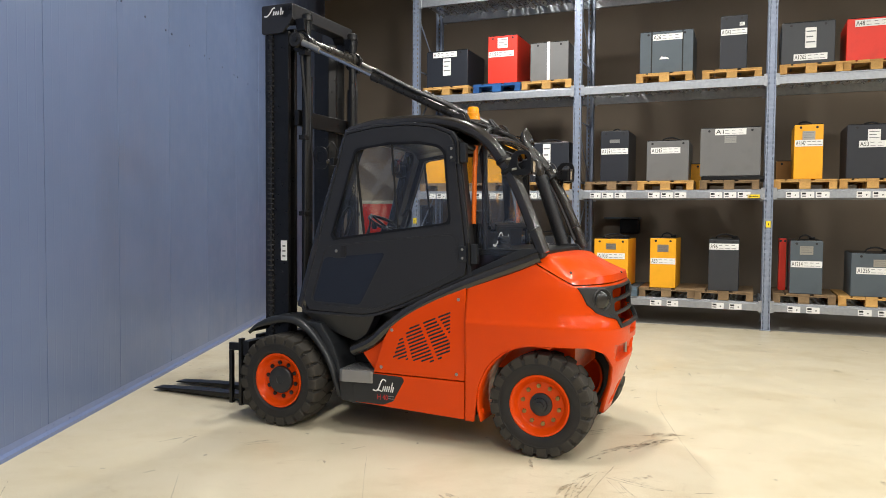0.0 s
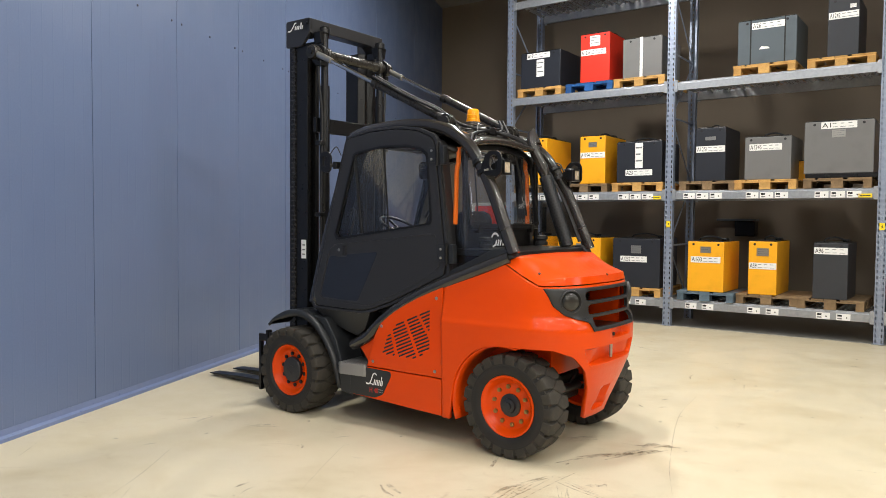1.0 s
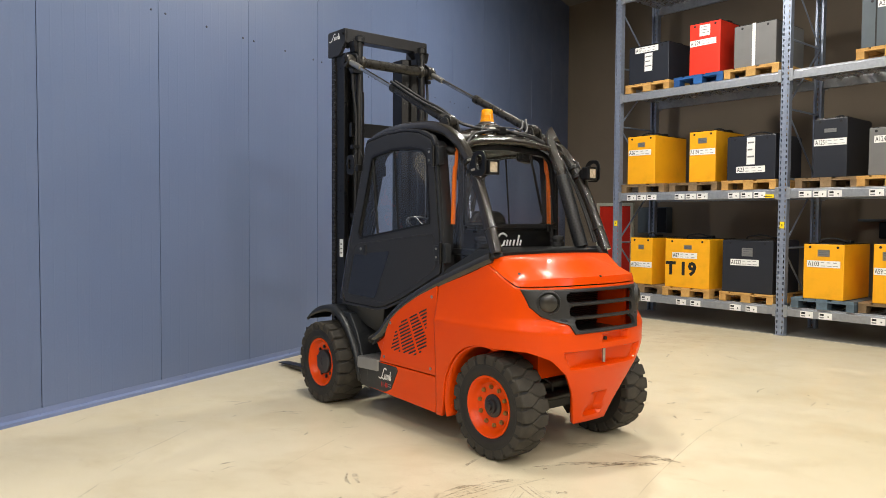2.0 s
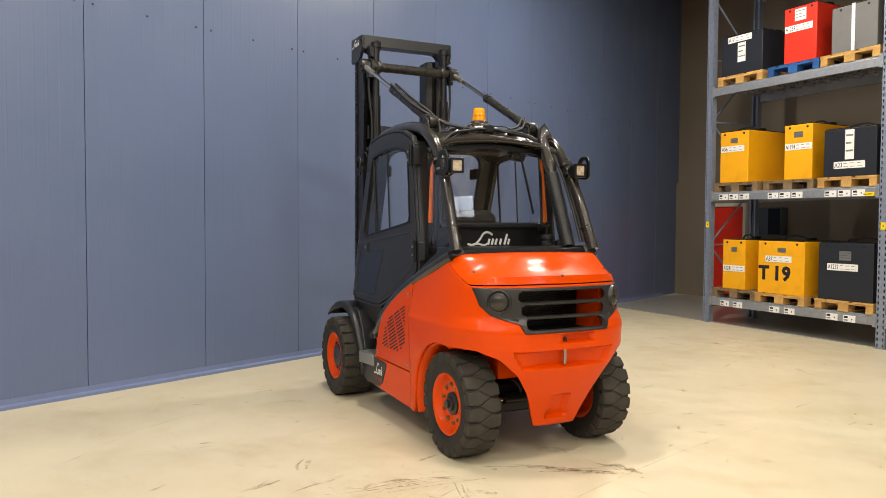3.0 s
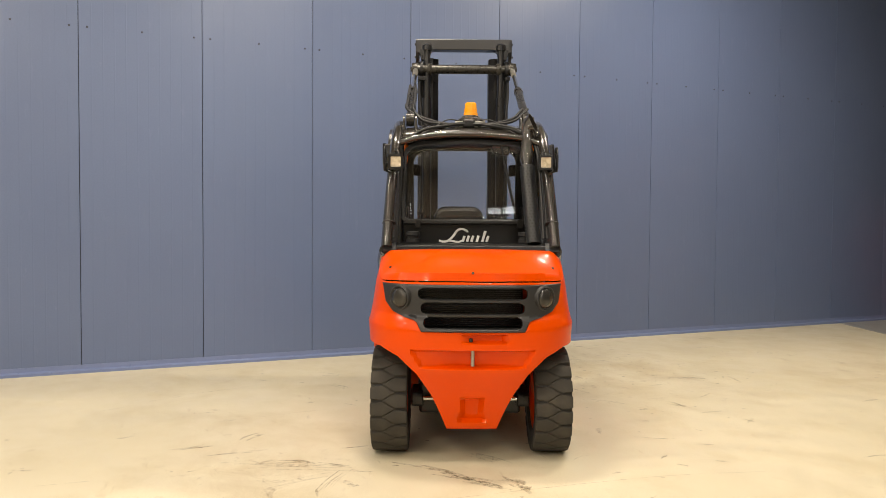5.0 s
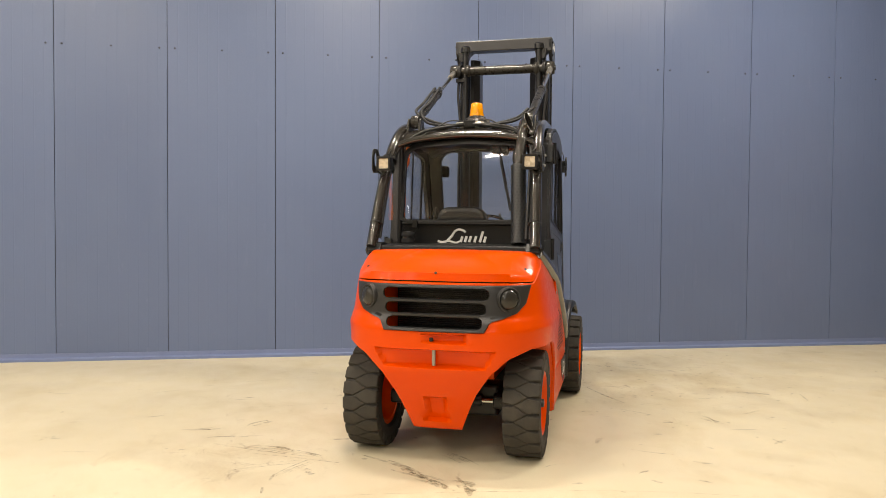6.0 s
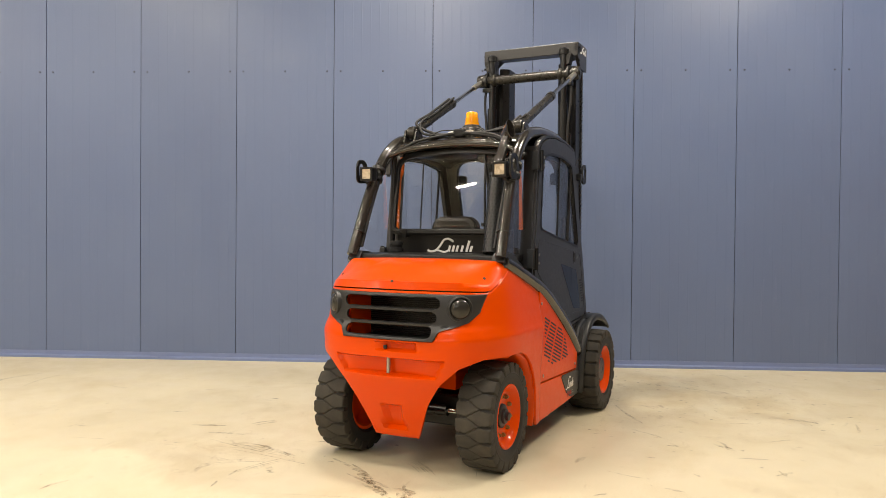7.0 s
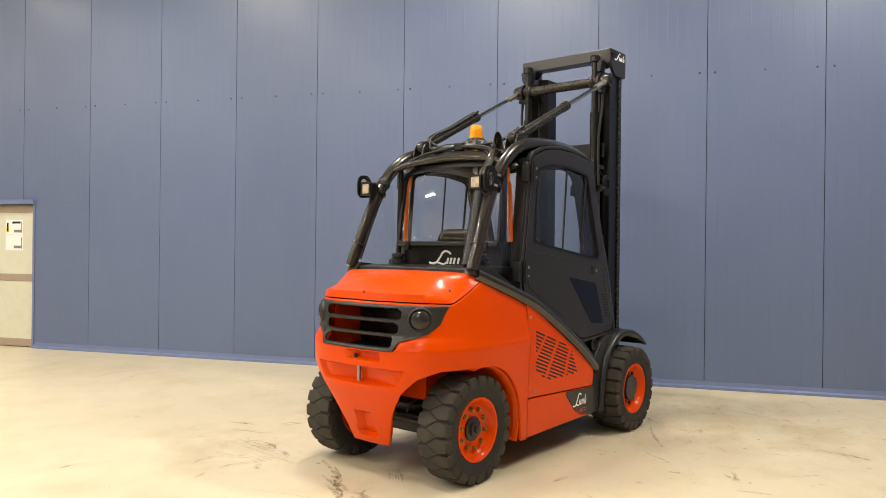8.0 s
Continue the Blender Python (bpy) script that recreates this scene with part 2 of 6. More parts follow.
def thing(name, m, label, category, group="", kind=""):
    ob = new(name)
    ob.matrix_basis = m
    ob.empty_display_size = 0.1
    return tagged(ob, label, category, group, kind)


def box(x0, x1, y0, y1, z0, z1, bm=None):
    bm = bm or bmesh.new()
    vs = [bm.verts.new((x, y, z)) for z in (z0, z1) for x, y in ((x0, y0), (x1, y0), (x1, y1), (x0, y1))]
    for f in ((0, 3, 2, 1), (4, 5, 6, 7), (0, 1, 5, 4), (1, 2, 6, 5), (2, 3, 7, 6), (3, 0, 4, 7)):
        bm.faces.new([vs[i] for i in f])
    return bm


def prism(outline, a, b, axis="y", bm=None):
    """An outline in the xz plane (or xy, yz) drawn out between two values of the third axis."""
    bm = bm or bmesh.new()

    def at(p, c):
        return {"y": (p[0], c, p[1]), "z": (p[0], p[1], c), "x": (c, p[0], p[1])}[axis]

    lo, hi = ([bm.verts.new(at(p, c)) for p in outline] for c in (a, b))
    bm.faces.new(lo)
    bm.faces.new(hi[::-1])
    n = len(outline)
    for i in range(n):
        bm.faces.new((lo[i], hi[i], hi[(i + 1) % n], lo[(i + 1) % n]))
    return bm


def rounded(outline, r, n=4):
    """The outline with its corners rounded off."""
    out, m = [], len(outline)
    for i in range(m):
        p, a, b = (Vector(outline[j % m]) for j in (i, i - 1, i + 1))
        da, db = a - p, b - p
        s = min(r, da.length * 0.45, db.length * 0.45)
        p0, p1 = p + da.normalized() * s, p + db.normalized() * s
        for k in range(n + 1):
            t = k / n
            out.append(tuple(p0 * (1 - t) ** 2 + p * 2 * t * (1 - t) + p1 * t * t))
    return out


def star(outline, centre, count):
    """Where rays from the centre, evenly turned, leave the outline."""
    out = []
    for i in range(count):
        a = 2 * math.pi * i / count
        dx, dy = math.cos(a), math.sin(a)
        best = 0
        for (x0, y0), (x1, y1) in zip(outline, outline[1:] + outline[:1]):
            x0, y0, x1, y1 = x0 - centre[0], y0 - centre[1], x1 - centre[0], y1 - centre[1]
            ex, ey = x1 - x0, y1 - y0
            det = ex * dy - ey * dx
            if abs(det) > 1e-9:
                s, d = (y0 * dx - x0 * dy) / det, (ex * y0 - ey * x0) / det
                if -1e-6 <= s <= 1 + 1e-6 and d > best:
                    best = d
        out.append((centre[0] + dx * best, centre[1] + dy * best))
    return out


def band(outer, inner, a, b, axis="y", count=96, bm=None):
    """A flat rim between two outlines, with a thickness along the axis."""
    c = (sum(p[0] for p in inner) / len(inner), sum(p[1] for p in inner) / len(inner))
    bm = bm or bmesh.new()

    def at(p, q):
        return {"y": (p[0], q, p[1]), "z": (p[0], p[1], q), "x": (q, p[0], p[1])}[axis]

    loops = [[bm.verts.new(at(p, q)) for p in star(o, c, count)] for o, q in ((outer, a), (outer, b), (inner, b), (inner, a))]
    for l0, l1 in zip(loops, loops[1:] + loops[:1]):
        for i in range(count):
            j = (i + 1) % count
            bm.faces.new((l0[i], l0[j], l1[j], l1[i]))
    return bm


def smooth_path(points, n=6):
    """A curve through the points."""
    ps = [Vector(p) for p in points]
    ps = [ps[0] * 2 - ps[1]] + ps + [ps[-1] * 2 - ps[-2]]
    out = []
    for i in range(1, len(ps) - 2):
        p0, p1, p2, p3 = ps[i - 1:i + 3]
        for k in range(n):
            t = k / n
            out.append(0.5 * ((2 * p1) + (p2 - p0) * t + (2 * p0 - 5 * p1 + 4 * p2 - p3) * t * t + (3 * p1 - p0 - 3 * p2 + p3) * t ** 3))
    return out + [ps[-2]]


def tube(path, radius, sides=12, bm=None, squash=1.0):
    """A round bar along a path; the radius may be a list."""
    bm = bm or bmesh.new()
    path = [Vector(p) for p in path]
    rings, up = [], None
    for i, p in enumerate(path):
        d = (path[min(i + 1, len(path) - 1)] - path[max(i - 1, 0)]).normalized()
        if up is None:
            up = Vector((0, 0, 1)) if abs(d.z) < 0.9 else Vector((1, 0, 0))
        side = d.cross(up).normalized()
        up = side.cross(d).normalized()
        r = radius[i] if isinstance(radius, (list, tuple)) else radius
        rings.append([bm.verts.new(p + side * (r * squash * math.cos(2 * math.pi * k / sides)) + up * (r * math.sin(2 * math.pi * k / sides))) for k in range(sides)])
    for a, b in zip(rings, rings[1:]):
        for k in range(sides):
            j = (k + 1) % sides
            bm.faces.new((a[k], a[j], b[j], b[k]))
    bm.faces.new(rings[0][::-1])
    bm.faces.new(rings[-1])
    return bm


def lathe(profile, centre=(0, 0, 0), axis="y", sides=40, bm=None, closed=False):
    """A turned shape: profile of (radius, along)."""
    bm = bm or bmesh.new()
    rings = []
    for r, s in profile:
        ring = []
        for k in range(sides):
            a = 2 * math.pi * k / sides
            u, v = r * math.cos(a), r * math.sin(a)
            p = {"y": (u, s, v), "z": (u, v, s), "x": (s, u, v)}[axis]
            ring.append(bm.verts.new(Vector(p) + Vector(centre)))
        rings.append(ring)
    pairs = list(zip(rings, rings[1:])) + ([(rings[-1], rings[0])] if closed else [])
    for a, b in pairs:
        for k in range(sides):
            j = (k + 1) % sides
            bm.faces.new((a[k], a[j], b[j], b[k]))
    if not closed:
        bm.faces.new(rings[0][::-1])
        bm.faces.new(rings[-1])
    return bm


def sheet(rows, bm=None, skip=None, wrap=False):
    """A surface through rows of points; skip(i, j) leaves a face out."""
    bm = bm or bmesh.new()
    vs = [[bm.verts.new(p) for p in row] for row in rows]
    for i in range(len(vs) - 1):
        for j in range(len(vs[0]) - 1):
            if not (skip and skip(i, j)):
                bm.faces.new((vs[i][j], vs[i][j + 1], vs[i + 1][j + 1], vs[i + 1][j]))
    loose = [v for v in bm.verts if not v.link_faces]
    bmesh.ops.delete(bm, geom=loose, context="VERTS")
    return bm


def moved(bm, m):
    bmesh.ops.transform(bm, matrix=m, verts=bm.verts)
    return bm


def table(pairs, x):
    """Straight lines between the given pairs."""
    if x <= pairs[0][0]:
        return pairs[0][1]
    for (a, p), (b, q) in zip(pairs, pairs[1:]):
        if x <= b:
            return p + (q - p) * (x - a) / (b - a)
    return pairs[-1][1]


def lettering(text, size, depth=0.001, heavy=0.0):
    """A word in the built-in font as a bmesh, in the xz plane, facing -y, from its left foot."""
    cu = bpy.data.curves.new("lettering", "FONT")
    cu.body, cu.size, cu.extrude, cu.offset = text, size, depth, heavy
    cu.resolution_u = 2
    ob = bpy.data.objects.new("lettering", cu)
    scene.collection.objects.link(ob)
    me = bpy.data.meshes.new_from_object(ob.evaluated_get(bpy.context.evaluated_depsgraph_get()))
    bm = bmesh.new()
    bm.from_mesh(me)
    bpy.data.objects.remove(ob)
    bpy.data.curves.remove(cu)
    bpy.data.meshes.remove(me)
    return moved(bm, pose(0, 0, 0, 90, 0, 0))


# ---- the hall ----
ROOM_X, ROOM_Y = 11.5, -9.0
RACK = pose(1.942, 11.873, 0, 0, 0, -21.75)
BACK, PROUD = 3.10, 0.10

floor = part("floor", box(WALL_X - 0.3, ROOM_X + 0.2, ROOM_Y - 0.2, 20.0, -0.15, 0.0), FLOOR)
tagged(floor, "cream-coated concrete floor with tyre scuffs and stains", "floor", kind="structure")
ceiling = part("ceiling", box(WALL_X - 0.3, ROOM_X + 0.2, ROOM_Y - 0.2, 20.0, CEILING, CEILING + 0.15), CEIL)
tagged(ceiling, "pale sheet-metal hall ceiling", "ceiling", kind="structure")

# the blue sandwich-panel wall: a dark core behind, and one sheet for each panel
PANEL, SEAM_0 = 1.16, 4.365
DOOR_Y0, DOOR_Y1, DOOR_TOP = -3.1, -1.25, 2.05
core = bmesh.new()
box(WALL_X - 0.25, WALL_X - 0.012, ROOM_Y, DOOR_Y0, 0, CEILING, core)
box(WALL_X - 0.25, WALL_X - 0.012, DOOR_Y1, 20.0, 0, CEILING, core)
box(WALL_X - 0.25, WALL_X - 0.012, DOOR_Y0, DOOR_Y1, DOOR_TOP, CEILING, core)
wall_west = tagged(part("wall_west", core, JOINT), "blue-grey metal panel wall with fine vertical ribs and a bolt row", "wall", kind="structure")
bolt_row = bmesh.new()
for i in range(-11, 12):
    y0, y1 = SEAM_0 + i * PANEL + 0.003, SEAM_0 + (i + 1) * PANEL - 0.003
    spans = [(y0, y1, 0.0, CEILING - 0.01)]
    if y0 < DOOR_Y1 and y1 > DOOR_Y0:
        spans = [(y0, y1, DOOR_TOP, CEILING - 0.01)]
        if y0 < DOOR_Y0:
            spans.append((y0, DOOR_Y0, 0.0, DOOR_TOP))
        if y1 > DOOR_Y1:
            spans.append((DOOR_Y1, y1, 0.0, DOOR_TOP))
    bm = bmesh.new()
    for a, b, c, d in spans:
        box(WALL_X - 0.011, WALL_X, a, b, c, d, bm)
    part("wall_panel", bm, WALL_PAINT, wall_west, bevel=0.002)
    for y in (y0 + 0.077, (y0 + y1) / 2, y1 - 0.077):
        lathe([(0.011, WALL_X), (0.011, WALL_X + 0.005), (0.006, WALL_X + 0.008)], (0, y, 3.42), "x", 8, bolt_row)
part("bolt_row", bolt_row, BOLT, wall_west)
bm = bmesh.new()
profile = [(WALL_X, 0.0), (WALL_X + 0.034, 0.0), (WALL_X + 0.034, 0.026), (WALL_X + 0.006, 0.040), (WALL_X + 0.003, 0.082), (WALL_X, 0.082)]
for a, b in ((ROOM_Y, DOOR_Y0 - 0.04), (DOOR_Y1 + 0.04, 16.35)):
    lo, hi = ([bm.verts.new((x, y, z)) for x, z in profile] for y in (a, b))
    bm.faces.new(lo)
    bm.faces.new(hi[::-1])
    for i in range(6):
        bm.faces.new((lo[i], hi[i], hi[(i + 1) % 6], lo[(i + 1) % 6]))
tagged(part("baseboard", bm, BASE_PAINT), "blue metal skirting along the panel wall", "skirting", kind="structure")

# the light door in the blue wall
door = thing("door_1", pose(WALL_X, DOOR_Y1, 0), "pale two-panel metal door with a notice, shut", "door", kind="structure")
W = DOOR_Y0 - DOOR_Y1
part("door_leaf", box(-0.10, -0.05, W, 0, 0.01, DOOR_TOP), DOOR_LIGHT, door)
for z0, z1 in ((0.012, 0.12), (0.953, 1.055), (1.945, DOOR_TOP)):
    part("rail", box(-0.05, -0.04, W, -0.001, z0, z1), DOOR_RAIL, door, bevel=0.003)
part("stile", box(-0.05, -0.038, -0.05, -0.001, 0.012, DOOR_TOP), DOOR_RAIL, door, bevel=0.003)
part("door_frame", box(-0.03, 0.015, 0.0, 0.035, 0.0, DOOR_TOP + 0.03), BASE_PAINT, door, bevel=0.004)
part("drip_cap", box(-0.01, 0.06, W, 0.05, DOOR_TOP + 0.012, DOOR_TOP + 0.075), BASE_PAINT, door, bevel=0.006)
for z0, z1 in ((1.625, 1.84), (1.395, 1.615)):
    notice = part("notice", box(-0.05, -0.046, -0.55, -0.24, z0, z1), WHITE, door, "printed white notice sheet")
    for j, (a, b, c, d, m) in enumerate(((0.53, 0.50, 0.05, 0.17, INK), (0.43, 0.28, 0.16, 0.19, INK), (0.40, 0.27, 0.03, 0.07, GREY_INK), (0.265, 0.25, 0.02, 0.19, GREEN_INK))):
        if z0 < 1.5 and j < 2:
            continue
        part("print_bar", box(-0.046, -0.0452, -a, -b, z0 + c, z0 + d), m, notice)
    if z0 > 1.5:
        part("print_bar", box(-0.046, -0.0452, -0.54, -0.49, z0 + 0.03, z0 + 0.12), YELLOW_TAG, notice)

# the plastered wall behind the rack, with its thicker foot, and plain walls that close the hall
back_wall = part("wall_north", box(-8, 14, BACK, BACK + 0.2, 0, CEILING), PLASTER)
back_wall.matrix_basis = RACK
tagged(back_wall, "dull beige plastered wall behind the racking", "wall", kind="structure")
foot_wall = part("wall_foot", box(-8, 14, BACK - PROUD, BACK - 0.002, 0, 2.40), PLASTER)
foot_wall.matrix_basis = RACK
tagged(foot_wall, "slightly proud lower band of the beige wall", "wall", kind="structure")
WIN_Y0, WIN_Y1, WIN_Z0, WIN_Z1 = 2.3, 6.776, 3.55, 4.65
bm = box(ROOM_X, ROOM_X + 0.2, ROOM_Y, WIN_Y0, 0, CEILING)
box(ROOM_X, ROOM_X + 0.2, WIN_Y1, 20, 0, CEILING, bm)
box(ROOM_X, ROOM_X + 0.2, WIN_Y0, WIN_Y1, 0, WIN_Z0, bm)
box(ROOM_X, ROOM_X + 0.2, WIN_Y0, WIN_Y1, WIN_Z1, CEILING, bm)
tagged(part("wall_east", bm, PLASTER), "plain plastered wall", "wall", kind="structure")
window_1 = thing("window_1", pose(ROOM_X, WIN_Y0, WIN_Z0), "daylit strip window with dark upright bars, high in the wall", "window", kind="structure")
for i in range(10):
    part("mullion", box(0.02, 0.10, i * 0.492, i * 0.492 + 0.048, 0.0, WIN_Z1 - WIN_Z0), DARK, window_1)
    if i < 9:
        part("pane", box(0.05, 0.06, i * 0.492 + 0.048, (i + 1) * 0.492, 0.0, WIN_Z1 - WIN_Z0), DAY_PANE, window_1, "pane bright with daylight")
tagged(part("wall_south", box(WALL_X - 0.25, ROOM_X, ROOM_Y - 0.2, ROOM_Y, 0, CEILING), PLASTER), "plain plastered wall", "wall", kind="structure")
grey_strip = part("floor_strip", box(-5.9, 8.6, 0.05, BACK - PROUD, 0.0, 0.004), plain("grey_screed", rgb(150, 148, 142), 0.3).m)
grey_strip.matrix_basis = RACK
tagged(grey_strip, "smooth grey screed under and behind the rack", "floor", kind="structure")

red_door = thing("door_2", RACK @ pose(-4.50, BACK - PROUD, 0), "red metal door with a pale frame, shut", "door", kind="structure")
part("door_leaf", box(-0.80, 0, -0.03, 0.0, 0.02, 1.86), RED, red_door, bevel=0.004)
for a, b, c, d in ((-0.87, -0.805, 0, 1.93), (0.005, 0.07, 0, 1.93), (-0.805, 0.005, 1.865, 1.93)):
    part("door_frame", box(a, b, -0.06, 0.0, c, d), DOOR_LIGHT, red_door, bevel=0.004)
cabinet = thing("wall_cabinet", RACK @ pose(-4.215, BACK - PROUD, 1.31), "grey metal cabinet on the wall beside the red door", "cabinet")
part("body", box(0, 0.68, -0.2, 0, 0, 0.52), SLATE, cabinet, bevel=0.01)
part("cabinet_door", box(0.42, 0.67, -0.215, -0.2, 0.02, 0.50), DARK, cabinet, "dark cabinet door", bevel=0.006)

SHARE = {(0.0, 9.95): 2.1, (3.2, 9.95): 0.36, (0.0, 5.4): 1.45, (0.0, 0.85): 1.08, (0.0, -3.7): 0.55, (3.2, 5.4): 1.1, (6.2, 5.4): 0.62, (9.2, 5.4): 0.5}
for x, y in LAMP_ROWS:
    strip_lamp(x, y, SHARE.get((x, y), 1.0))
lamp = thing("ceiling_lamp", pose(*LAMP_ROWS[0], 0), "white twin-tube strip lamp hung under the ceiling", "lamp", "strip lamps under the ceiling")
part("housing", box(-0.11, 0.11, -0.55, 0.55, CEILING - 0.30, CEILING - 0.24), plain("lamp_housing", rgb(226, 226, 222), 0.4).m, lamp, bevel=0.01)
for x in (-0.05, 0.05):
    part("lamp_tube", tube([(x, -0.52, CEILING - 0.325), (x, 0.52, CEILING - 0.325)], 0.013, 8), TUBE_GLOW, lamp, "glowing white tube")
for y in (-0.4, 0.4):
    part("hanger", box(-0.01, 0.01, y - 0.01, y + 0.01, CEILING - 0.24, CEILING), STEEL, lamp)
for x, y in LAMP_ROWS[1:]:
    copy_thing(lamp, pose(x, y, 0))

# ---- the pallet rack ----
BAY = 2.742
UPX = [-BAY, 0.0, BAY, 2 * BAY]
LEVELS = [0.408, 2.012, 3.605, 5.20]
DEPTH, UPW, UPTOP = 1.1, 0.115, 6.1
rack = thing("pallet_rack", RACK, "galvanised pallet rack with perforated uprights and wire decks", "rack")


def perforated_post():
    """A folded channel: a front with two rows of holes, two flanges and return lips."""
    d = 0.09
    us = [(0.03, d), (0.0, d), (0.0, 0.0), (0.014, 0.0), (0.030, 0.0), (0.085, 0.0), (0.101, 0.0), (UPW, 0.0), (UPW, d), (UPW - 0.03, d)]
    step = 0.075
    rows = []
    n = int(UPTOP / step)
    for i in range(n):
        for z in (i * step, i * step + 0.022, i * step + 0.060):
            rows.append([(u, v, z) for u, v in us])
    rows.append([(u, v, UPTOP) for u, v in us])
    bm = sheet(rows, skip=lambda i, j: i % 3 == 1 and j in (3, 5))
    return bm


post_mesh = None
for x in UPX:
    for y, turn in ((0.0, 1), (DEPTH, -1)):
        if post_mesh is None:
            ob = part("upright", perforated_post(), UPRIGHT, rack)
            post_mesh = ob.data
        else:
            ob = new("upright", post_mesh)
            ob.parent = rack
        ob.matrix_basis = pose(x, y, 0) if turn > 0 else pose(x + UPW, y, 0, 0, 0, 180)
        plate = part("foot_plate", box(-0.02, UPW + 0.02, -0.02, 0.12, 0.004, 0.012), ZINC, rack, bevel=0.002)
        plate.matrix_basis = pose(x, y if turn > 0 else y - 0.1, 0)
    z, flip = 0.25, 0
    while z < UPTOP - 1.2:
        a, b = (0.05, DEPTH - 0.05) if flip else (DEPTH - 0.05, 0.05)
        part("brace", tube([(x + UPW / 2, a, z), (x + UPW / 2, b, z + 0.95)], 0.017, 6, None, 0.6), UPRIGHT, rack)
        part("brace", tube([(x + UPW / 2, 0.05, z), (x + UPW / 2, DEPTH - 0.05, z)], 0.015, 6, None, 0.6), UPRIGHT, rack)
        z, flip = z + 0.95, 1 - flip


def beam(length, h=0.128):
    """A stepped box beam with end plates."""
    outline = [(0.0, -h), (0.045, -h), (0.045, 0.0), (0.018, 0.0), (0.018, -0.02), (0.0, -0.026)]
    bm = prism(outline, 0, length, "x")
    box(-0.004, 0.045, -0.012, -0.0005, -h - 0.02, 0.02, bm)
    box(length - 0.045, length + 0.004, -0.012, -0.0005, -h - 0.02, 0.02, bm)
    return bm


def deck(length):
    """A perforated sheet-steel deck with turned-down ribs."""
    nx, ny = 67, 31
    rows = []
    for j in range(ny):
        y = 0.05 + (DEPTH - 0.1) * j / (ny - 1)
        rows.append([(0.01 + (length - 0.02) * i / (nx - 1), y, -0.004 - 0.03 * (i % 6 == 0)) for i in range(nx)])
    return sheet(rows, skip=lambda j, i: j % 2 == 1 and i % 2 == 1 and i % 6 not in (0, 5))


beam_mesh, deck_mesh = {}, None
for bay, x in enumerate(UPX[:-1]):
    length = BAY - UPW
    for lev, z in enumerate(LEVELS):
        for y, turn in ((0.0, 0), (DEPTH, 180)):
            if not beam_mesh:
                ob = part("beam", beam(length), ZINC, rack, bevel=0.003)
                beam_mesh["m"] = ob.data
            else:
                ob = new("beam", beam_mesh["m"])
                ob.parent = rack
                md = ob.modifiers.new("edges", "BEVEL")
                md.width, md.segments, md.limit_method = 0.003, 2, "ANGLE"
            ob.matrix_basis = pose(x + UPW + (length if turn else 0), y, z, 0, 0, turn)
        if deck_mesh is None:
            ob = part("deck", deck(length), DECK_ZINC_LIT, rack)
            deck_mesh = ob.data
        else:
            ob = new("deck", deck_mesh)
            ob.parent = rack
        ob.matrix_basis = pose(x + UPW, 0, z)
for x in UPX:
    tag = part("marker_tag", box(0.03, 0.09, -0.004, -0.001, 1.47, 1.56), YELLOW_TAG, rack, "yellow level marker tag")
    tag.matrix_basis = pose(x, 0, 0)
    part("print_bar", box(0.054, 0.066, -0.005, -0.004, 1.50, 1.53), INK, tag)


def shelf_label(x, z, yellow=False):
    w, h = (0.16, 0.05) if yellow else (0.165, 0.085)
    ob = part("shelf_label", box(0, w, -0.0045, -0.0005, -h / 2, h / 2), YELLOW_TAG if yellow else WHITE, rack, "yellow label on the beam" if yellow else "white location label on the beam")
    ob.matrix_basis = pose(x, 0, z)
    if yellow:
        part("print_bar", box(0.02, 0.14, -0.0055, -0.0045, -0.006, 0.004), INK, ob)
    else:
        part("print_bar", box(0.012, 0.065, -0.0055, -0.0045, 0.004, 0.03), INK, ob)
        part("print_bar", box(0.012, 0.065, -0.0055, -0.0045, -0.028, -0.012), GREY_INK, ob)
        part("arrow_mark", prism([(0.112, 0.004), (0.128, 0.004), (0.128, -0.006), (0.120, -0.02), (0.112, -0.006)], -0.0055, -0.0045), INK, ob)


for bay, x in enumerate(UPX[:-1]):
    for lev, per, gap in ((0, 2, 0.24), (1, 3, 0.19)):
        for third in range(3):
            for i in range(per):
                shelf_label(x + UPW + 0.16 + third * 0.87 + i * gap + (0.06 if lev == 0 else 0), LEVELS[lev] - 0.082)
    shelf_label(x + BAY - 0.22, LEVELS[1] - 0.10, True)

# ---- pallets and the batteries on them ----
PALLETS = {}


def pallet(m, wood, label):
    """A flat pallet seen from its short end: nine blocks, skids, cross boards and deck boards."""
    key = wood.name
    if key in PALLETS:
        return copy_thing(PALLETS[key], m)
    ob = thing("pallet", m, label, "pallet", "pallets on the rack")
    for x in (-0.4, -0.072, 0.3):
        w = 0.1 if abs(x) > 0.1 else 0.145
        part("skid", box(x, x + w, 0, 1.05, 0, 0.02), wood, ob)
        for y in (0.0, 0.45, 0.9):
            part("block", box(x + 0.002, x + w - 0.002, y + 0.002, y + 0.148, 0.02, 0.094), wood, ob)
    for y in (0.0, 0.45, 0.9):
        part("cross_board", box(-0.4, 0.4, y, y + 0.145, 0.094, 0.114), wood, ob)
    for x in (-0.4, -0.225, -0.072, 0.125, 0.255):
        w = 0.145
        part("deck_board", box(x, x + w, -0.004, 1.054, 0.114, 0.134), wood, ob)
    PALLETS[key] = ob
    return ob


